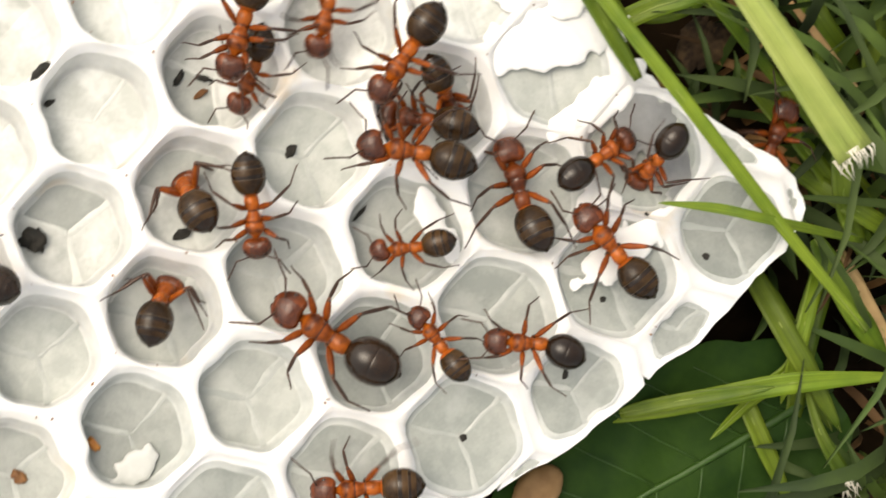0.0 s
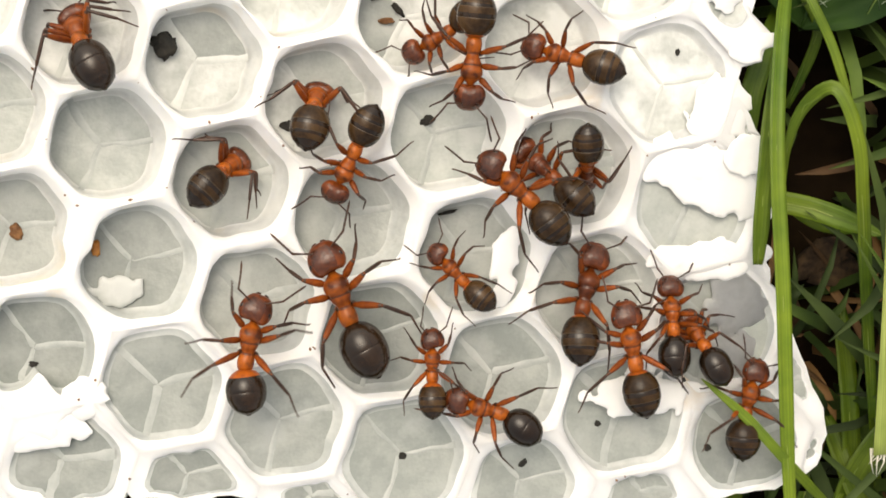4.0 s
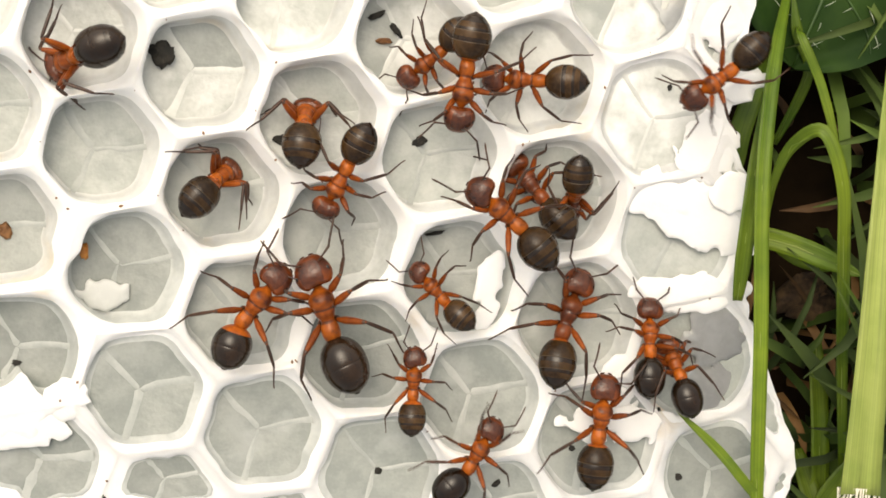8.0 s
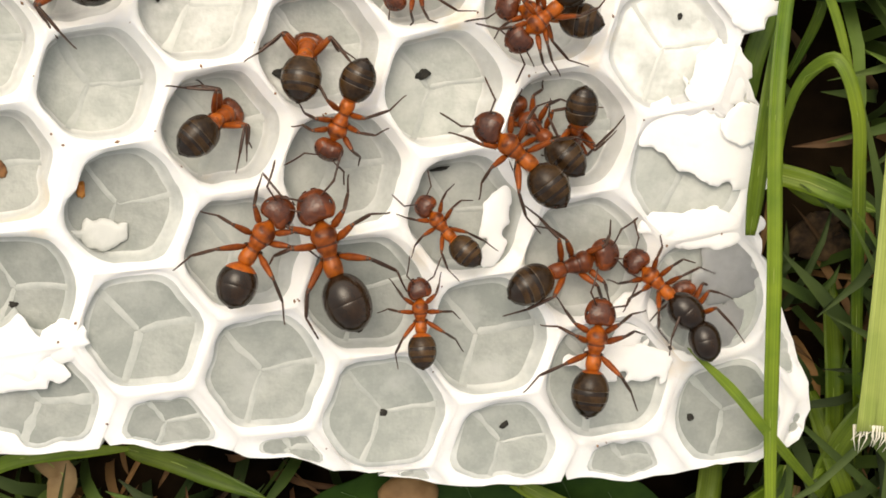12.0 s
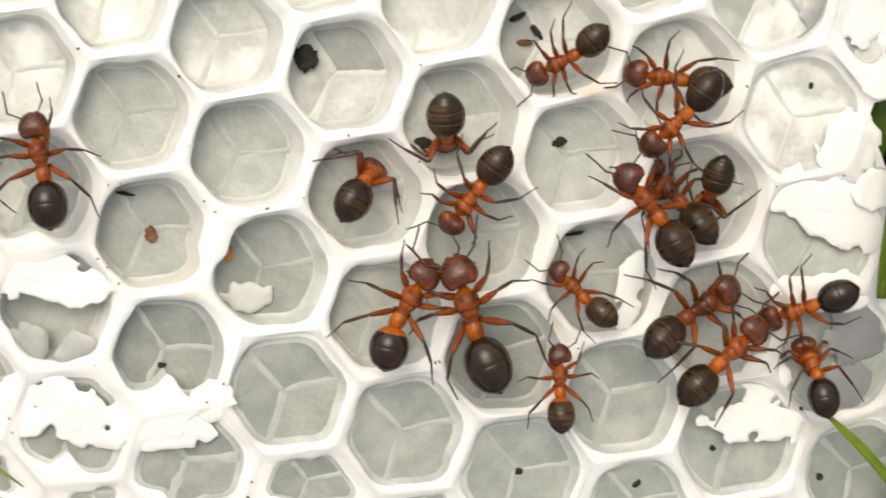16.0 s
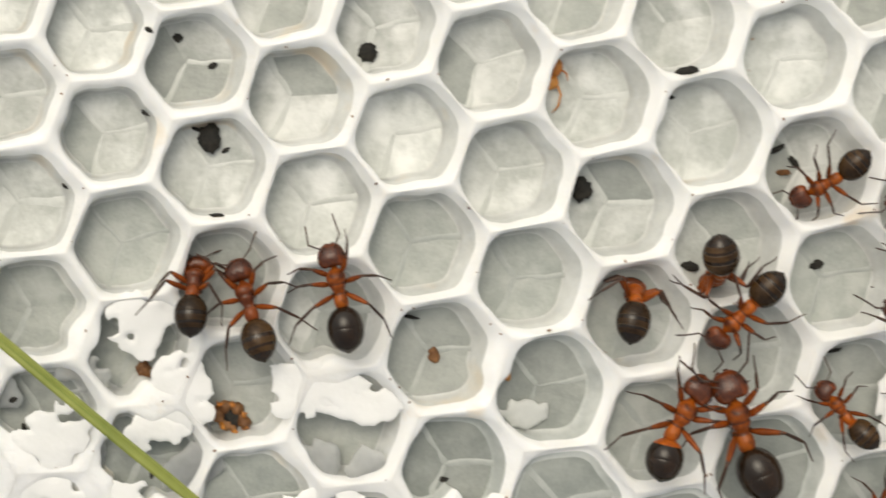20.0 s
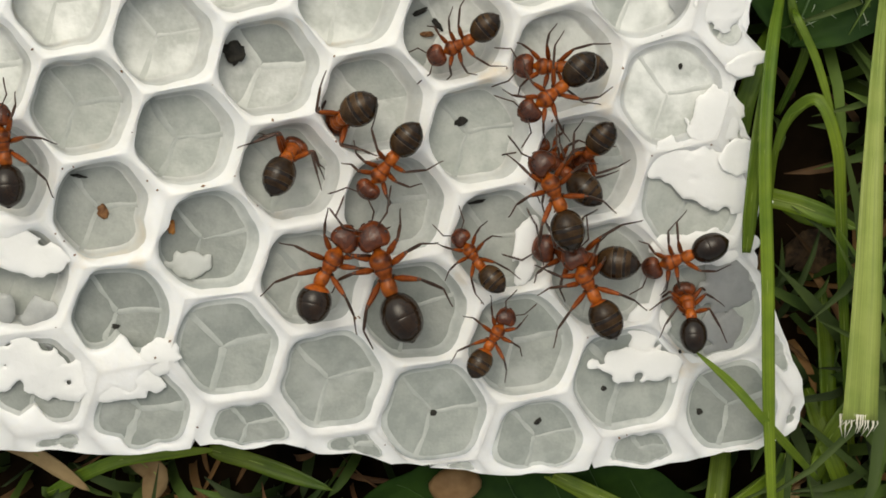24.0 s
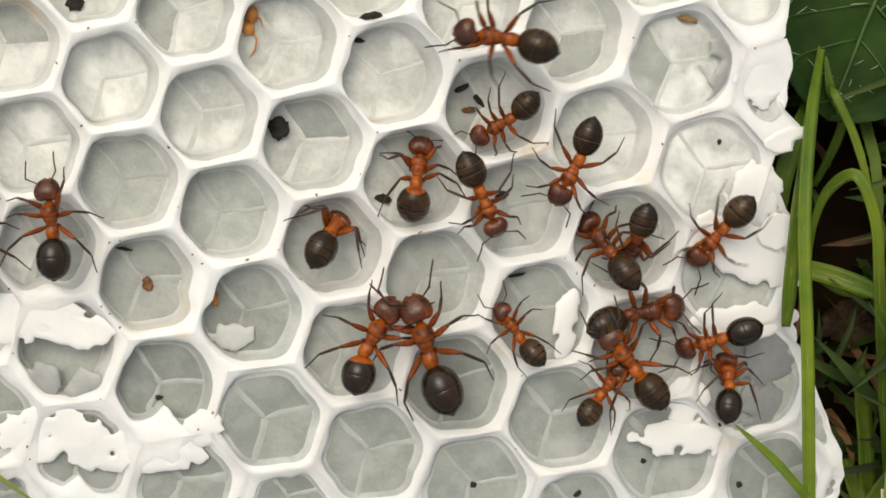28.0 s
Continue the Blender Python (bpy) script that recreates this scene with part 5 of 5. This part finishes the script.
        (0, 22.81, -15.88, -2.20, -55), (0.5, 23.25, -13.10, -2.20, -31), (1, 22.21, -11.35, -2.20, 2), (1.5, 23.61, -5.79, -2.20, -10), (2.7, 39.70, 3.91, -5.50, -10),
    )),
    "edge_ant": ("orange ant crossing the edge of the comb", 4.8, "walk", 0, (0, 10), (0, 0), (
        (0, 17.10, -34.87, -5.00, 27), (1.4, 18.84, -27.53, -5.00, 56), (2, 13.19, -20.03, 0.80, 63), (2.4, 13.13, -20.05, 0.80, 85), (3, 13.37, -19.22, 0.80, 129), (3.3, 17.19, -16.79, 0.80, 1),
        (4, 18.10, -15.55, 0.80, -13), (4.5, 19.60, -12.66, 0.80, -4), (6.5, 23.99, -12.27, -5.00, -4), (8.5, 39.99, -10.27, -5.50, -4),
    )),
    "bottom_ant": ("reddish ant going over the comb edge", 5.2, "walk", 0, (0, 0), (0, 0), (
        (0, -1.52, -16.50, 1.20, 57), (0.4, -3.15, -16.70, 1.10, 126), (0.6, -3.05, -17.40, 1.00, 140), (0.8, -2.45, -18.45, 0.90, 158), (1.0, -2.95, -19.70, 0.30, 154, -15), (1.25, -3.20, -22.20, -3.00, 152, -45), (1.5, -4.59, -24.78, -5.00, 149, 0), (3, -8.00, -39.13, -5.50, 149, 0),
    )),
    "left_goer": ("dark-headed ant walking away over wax", 5.2, "walk", 0, (0, 0), (0, 0), (
        (0, -9.40, -19.79, 1.20, 33), (1, -13.78, -17.28, 1.20, 6), (2, -12.25, -14.67, 1.20, 3), (2.4, -12.23, -9.73, 1.20, 5), (3, -15.12, -8.56, 1.20, 32), (5, -41.00, -8.59, -5.50, 32),
    )),
    "left_cup": ("orange ant with large dark gaster leaning into a cell", 5.6, "cling", -55, (46, 0), (0, 0), (
        (0, -9.08, 0.46, 0.60, 36), (1, -9.94, 0.54, 0.60, 53), (3, -9.81, 0.65, 0.60, 31), (4.4, -9.51, 0.48, 0.60, 29), (6.6, -10.08, 0.84, 0.60, 27), (7.4, -9.75, 0.59, 0.60, 35), (8.0, -9.85, -0.28, 0.60, 110), (8.2, -10.21, -0.54, 0.60, 125), (9, -10.27, -0.14, 0.60, 120), (10, -10.30, -0.31, 0.60, 110), (11, -10.18, 0.12, 0.60, 97), (12.5, -9.94, -0.23, 0.60, 83),
        (13.3, -9.71, -3.89, 0.60, 180, -5), (14.5, -8.84, -8.98, 0.60, -162, 0),
        (15, -9.10, -11.75, 0.60, 155, 0), (15.5, -11.46, -16.75, 0.60, 165, 0), (15.8, -13.34, -21.73, -5.00, 168, 0), (16, -13.62, -26.07, -5.00, 170, 0), (16.5, -15.88, -32.15, -5.00, 180, 0), (18, -18.88, -50.15, -5.50, 180, 0),
    )),
    "left_static": ("rust-red ant with round olive-black gaster on a rim", 5.1, "wide", 0, (0, -4), (0, 0), (
        (16, -17.04, -4.49, 1.10, 11), (17, -17.26, -4.45, 1.10, 12), (18, -17.26, -4.49, 1.10, 12), (19, -17.35, -4.50, 1.10, 13), (20, -17.36, -4.48, 1.10, 13), (21, -17.19, -4.46, 1.10, 13),
        (22, -16.93, -4.43, 1.10, 17), (25, -17.03, -4.39, 1.10, 3), (26, -17.05, -4.38, 1.10, 4), (28, -17.03, -4.36, 1.10, 5),
    )),
    "west_a": ("dark red ant leaning into a cell", 5.0, "cling", -55, (46, 0), (0, 0), (
        (17, -23.77, -4.41, 0.10, -5), (18, -23.85, -4.42, 0.10, -6), (19, -23.85, -4.38, 0.10, -2), (20, -23.87, -4.42, 0.10, 2),
    )),
    "west_b": ("dark red ant with black pointed gaster, legs spread", 5.2, "walk", -14, (5, 0), (0, 0), (
        (17, -21.25, -5.26, 0.40, 15), (18, -21.34, -5.30, 0.40, 17), (19, -21.36, -5.27, 0.40, 17), (20, -21.42, -5.18, 0.40, 19), (21, -21.17, -5.26, 0.40, 13),
    )),
}
MADE = {}
for _n, (_label, _size, _stance, _pitch, _gt, _ht, _rows) in ANTS.items():
    MADE[_n] = make_ant("ant", _label, _size, _stance, _gt, _ht, seed=len(MADE) * 7 + 3)


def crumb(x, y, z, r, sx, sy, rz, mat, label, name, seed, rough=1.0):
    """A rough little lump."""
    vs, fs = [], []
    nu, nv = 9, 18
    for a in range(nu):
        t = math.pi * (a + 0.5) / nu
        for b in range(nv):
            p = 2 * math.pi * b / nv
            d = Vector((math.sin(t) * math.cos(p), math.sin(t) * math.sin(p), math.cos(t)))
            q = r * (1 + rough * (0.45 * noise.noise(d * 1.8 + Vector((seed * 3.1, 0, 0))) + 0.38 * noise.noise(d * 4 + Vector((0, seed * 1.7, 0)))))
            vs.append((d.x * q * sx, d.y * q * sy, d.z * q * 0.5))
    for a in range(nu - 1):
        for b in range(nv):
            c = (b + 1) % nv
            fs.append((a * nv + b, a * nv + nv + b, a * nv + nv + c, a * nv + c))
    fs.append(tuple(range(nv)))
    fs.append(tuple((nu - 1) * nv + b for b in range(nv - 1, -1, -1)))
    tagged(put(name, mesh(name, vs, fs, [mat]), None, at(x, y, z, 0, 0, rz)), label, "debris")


def ring_husk(x, y, z):
    """A brown ring-shaped husk with a dark hollow, lying in a torn cell."""
    root = tagged(new("husk"), "brown ring-shaped husk with dark hollow in a torn cell", "insect husk")
    root.matrix_basis = at(x, y, z, 0, 0, -40)
    loop = [((0.66 + 0.10 * math.sin(k * 0.9)) * math.cos(k * 0.2244), (0.42 + 0.08 * math.cos(k * 0.7)) * math.sin(k * 0.2244), 0.10 * math.sin(k * 0.8)) for k in range(27)]
    v, f = tube(loop, [0.07] + [0.25 + 0.09 * math.sin(k * 1.3) + 0.05 * math.sin(k * 3.1) for k in range(25)] + [0.06], 10)
    put("ring", mesh("ring", v, f, [BROWN]), root)
    for k in range(7):
        v, f = tube([(0.75 * math.cos(k * 0.9), 0.5 * math.sin(k * 0.9), 0.1), (0.85 * math.cos(k * 0.9 + 0.3), 0.62 * math.sin(k * 0.9 + 0.3), 0.25), (1.0 * math.cos(k * 0.9 + 0.2), 0.70 * math.sin(k * 0.9 + 0.2), 0.1)], [0.14, 0.10, 0.03], 7)
        put("shred", mesh("shred", v, f, [AMBER]), root)
    v, f = lathe([(-0.6, 0.05, 0), (-0.42, 0.27, 0.02), (-0.2, 0.36, 0.07), (0, 0.40, 0.05), (0.2, 0.33, 0.09), (0.42, 0.26, 0.02), (0.6, 0.05, 0)], 14, 0.6)
    put("hollow", mesh("hollow", v, f, [DIRT]), root, at(0, 0, -0.08, 0, 0, 90), "dark hollow")


def insect_husk(x, y, z):
    """The amber shell of a dead insect hanging on a cell rim."""
    root = tagged(new("insect_husk"), "amber translucent shell of a dead insect on a rim", "insect husk")
    root.matrix_basis = at(x, y, z, 0, 0, -18)
    v, f = lathe([(-0.75, 0.05, 0), (-0.6, 0.3, 0), (-0.35, 0.36, 0.05), (-0.1, 0.2, 0)], 10, 0.8)
    put("abdomen", mesh("abdomen", v, f, [AMBER]), root)
    v, f = lathe([(-0.12, 0.14, 0), (0.1, 0.26, 0.05), (0.4, 0.3, 0.05), (0.62, 0.2, 0), (0.72, 0.05, 0)], 10, 0.8)
    put("thorax", mesh("thorax", v, f, [AMBER]), root)
    for pts in ([(0.2, -0.3, 0), (0.6, -0.8, 0.1), (0.65, -1.3, 0), (0.5, -1.7, -0.1)], [(0.2, 0.3, 0), (0.5, 0.2, 0.2), (0.7, -0.1, 0.1)], [(-0.2, 0.4, 0), (-0.5, 0.5, 0.1)]):
        v, f = tube(pts, [0.05] * (len(pts) - 1) + [0.02], 5)
        put("leg", mesh("leg", v, f, [AMBER]), root)


def pebble(x, y, z):
    crumb(x, y, z, 1.3, 1.1, 0.8, 10, PEBBLE, "smooth tan pebble in the grass under the comb", "pebble", 77, 0.15)


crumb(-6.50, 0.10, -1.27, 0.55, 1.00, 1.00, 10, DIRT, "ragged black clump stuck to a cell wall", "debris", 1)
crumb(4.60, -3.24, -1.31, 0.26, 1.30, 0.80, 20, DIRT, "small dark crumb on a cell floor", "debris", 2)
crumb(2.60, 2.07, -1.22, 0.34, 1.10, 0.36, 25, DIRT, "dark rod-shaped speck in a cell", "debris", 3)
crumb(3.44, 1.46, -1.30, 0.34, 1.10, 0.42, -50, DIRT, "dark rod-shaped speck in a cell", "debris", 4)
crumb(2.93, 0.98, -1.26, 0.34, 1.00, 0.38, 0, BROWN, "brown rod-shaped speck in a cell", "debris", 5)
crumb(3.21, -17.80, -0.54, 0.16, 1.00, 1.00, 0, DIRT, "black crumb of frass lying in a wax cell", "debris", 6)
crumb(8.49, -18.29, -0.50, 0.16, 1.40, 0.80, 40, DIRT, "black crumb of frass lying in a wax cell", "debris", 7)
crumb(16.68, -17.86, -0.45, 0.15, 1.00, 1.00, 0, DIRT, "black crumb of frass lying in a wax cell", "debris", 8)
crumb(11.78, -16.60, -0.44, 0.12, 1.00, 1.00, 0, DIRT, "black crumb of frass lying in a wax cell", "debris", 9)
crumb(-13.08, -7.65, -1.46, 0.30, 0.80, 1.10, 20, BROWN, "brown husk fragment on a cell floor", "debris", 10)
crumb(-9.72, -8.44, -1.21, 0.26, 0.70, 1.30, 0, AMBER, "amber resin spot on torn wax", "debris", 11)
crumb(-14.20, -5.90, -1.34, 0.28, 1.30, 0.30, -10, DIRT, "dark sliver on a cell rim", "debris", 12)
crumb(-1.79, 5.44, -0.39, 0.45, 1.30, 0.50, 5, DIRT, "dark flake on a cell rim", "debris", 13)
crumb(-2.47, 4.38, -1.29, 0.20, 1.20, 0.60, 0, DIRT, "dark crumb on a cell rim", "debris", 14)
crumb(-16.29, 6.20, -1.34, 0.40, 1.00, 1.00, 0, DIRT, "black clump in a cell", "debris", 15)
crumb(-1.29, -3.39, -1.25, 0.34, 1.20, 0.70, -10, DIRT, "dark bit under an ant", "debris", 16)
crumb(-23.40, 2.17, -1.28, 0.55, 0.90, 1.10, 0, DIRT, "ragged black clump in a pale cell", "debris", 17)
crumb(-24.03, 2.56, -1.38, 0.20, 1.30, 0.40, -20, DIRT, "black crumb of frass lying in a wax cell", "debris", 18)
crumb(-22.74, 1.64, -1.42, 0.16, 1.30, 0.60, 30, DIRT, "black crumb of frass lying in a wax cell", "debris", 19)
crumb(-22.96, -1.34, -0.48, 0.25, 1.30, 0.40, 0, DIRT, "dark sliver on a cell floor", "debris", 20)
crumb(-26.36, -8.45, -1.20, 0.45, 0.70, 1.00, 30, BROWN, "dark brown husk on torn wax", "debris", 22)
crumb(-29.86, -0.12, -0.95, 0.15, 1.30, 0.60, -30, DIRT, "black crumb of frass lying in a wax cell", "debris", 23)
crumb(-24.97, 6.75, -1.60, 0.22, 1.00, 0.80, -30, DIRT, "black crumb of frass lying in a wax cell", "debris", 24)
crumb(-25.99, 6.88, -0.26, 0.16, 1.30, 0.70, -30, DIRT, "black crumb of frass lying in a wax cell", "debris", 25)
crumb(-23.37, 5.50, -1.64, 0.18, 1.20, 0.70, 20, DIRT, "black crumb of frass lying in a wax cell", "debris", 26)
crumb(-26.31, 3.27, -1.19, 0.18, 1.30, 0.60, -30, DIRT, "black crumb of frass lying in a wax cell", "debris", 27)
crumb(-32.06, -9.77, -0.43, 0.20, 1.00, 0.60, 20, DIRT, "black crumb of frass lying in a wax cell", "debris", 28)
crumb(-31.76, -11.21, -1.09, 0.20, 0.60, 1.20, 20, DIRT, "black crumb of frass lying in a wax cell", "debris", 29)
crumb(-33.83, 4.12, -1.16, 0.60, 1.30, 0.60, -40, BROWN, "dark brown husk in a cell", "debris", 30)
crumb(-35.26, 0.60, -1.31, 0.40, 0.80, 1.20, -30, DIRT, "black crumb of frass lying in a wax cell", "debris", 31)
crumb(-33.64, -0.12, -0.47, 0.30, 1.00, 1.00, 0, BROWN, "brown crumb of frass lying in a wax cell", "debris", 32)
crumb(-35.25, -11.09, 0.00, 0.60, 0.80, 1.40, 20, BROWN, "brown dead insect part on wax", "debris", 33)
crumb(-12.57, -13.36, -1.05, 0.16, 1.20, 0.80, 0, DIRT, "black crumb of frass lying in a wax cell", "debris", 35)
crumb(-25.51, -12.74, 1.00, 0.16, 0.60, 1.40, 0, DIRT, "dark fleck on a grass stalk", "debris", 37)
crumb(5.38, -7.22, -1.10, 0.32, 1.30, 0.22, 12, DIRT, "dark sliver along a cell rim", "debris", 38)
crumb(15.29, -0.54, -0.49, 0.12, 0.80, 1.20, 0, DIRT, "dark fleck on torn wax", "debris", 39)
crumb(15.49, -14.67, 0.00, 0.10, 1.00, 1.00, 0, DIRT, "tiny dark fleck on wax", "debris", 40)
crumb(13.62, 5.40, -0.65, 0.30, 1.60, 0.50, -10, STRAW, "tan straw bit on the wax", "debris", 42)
crumb(24.24, -10.45, -7.50, 1.10, 1.20, 0.80, 30, CLOD, "pale brown clod of dry soil in the grass", "soil_clod", 43)
crumb(24.75, -10.92, -7.50, 1.10, 1.20, 0.80, 0, CLOD, "pale brown clod of dry soil in the grass", "soil_clod", 44)
ring_husk(-22.37, -10.61, -1.30)
insect_husk(-7.77, 5.32, -1.20)
pebble(4.5, -22.9, -4.5)


# ---- what moves ----
def motions():
    for n, (label, size, stance, pitch, gt, ht, rows) in ANTS.items():
        root, legs, feelers = MADE[n]
        rng = random.Random(len(n) * 31 + len(rows))
        keys, last = [], None
        for t, x, y, z, h, *own in rows:  # headings run on without jumps
            if last is not None:
                while h - last > 180:
                    h -= 360
                while h - last < -180:
                    h += 360
            last = h
            keys.append([t, x, y, z, h, own[0] if own else pitch])
        if keys[0][0] > 0:
            keys.insert(0, [0] + keys[0][1:])
        if keys[-1][0] < 28:
            keys.append([28] + keys[-1][1:])
        dense = []
        for a, b in zip(keys, keys[1:]):
            steps = max(1, math.ceil(abs(b[4] - a[4]) / 70))
            dense += [[p + (q - p) * s / steps for p, q in zip(a, b)] for s in range(steps)]
        dense.append(keys[-1])
        walk(root, [(t, at(x, y, z, tip, 0, h)) for t, x, y, z, h, tip in dense])
        # legs step while the ant walks and stir a little while it stands
        leg_rows = {id(leg): [] for leg, *_ in legs}
        t, phase = 0.0, 0.0
        while t < 28.001:
            speed = 0.0
            for a, b in zip(dense, dense[1:]):
                if a[0] <= t <= b[0] and b[0] > a[0]:
                    speed = (math.hypot(b[1] - a[1], b[2] - a[2]) + 0.02 * abs(b[4] - a[4])) / (b[0] - a[0])
            going = speed > 1.2
            step = 0.1 if going else 0.7
            phase += step * (2 * math.pi * min(3.2, 0.6 + speed / 2.5)) if going else 0
            for leg, rest, ph, sg in legs:
                if going:
                    sw, li = 17 * math.sin(phase + ph) * sg, 9 * max(0, math.cos(phase + ph))
                else:
                    sw, li = rng.uniform(-2.5, 2.5), rng.uniform(-1.5, 1.5)
                leg_rows[id(leg)].append((min(t, 28), leg_pose(rest, sw, li)))
            if t < 28 < t + step:
                t = 28
            else:
                t += step
        for leg, *_ in legs:
            walk(leg, leg_rows[id(leg)])
        for an, rest, ph in feelers:
            rows2 = []
            for k in range(0, 57):
                tt = k * 0.5
                rows2.append((tt, leg_pose(rest, 11 * math.sin(tt * 3.1 + ph) + rng.uniform(-5, 5), 8 * math.sin(tt * 2.3 + 2 * ph))))
            walk(an, rows2)


motions()
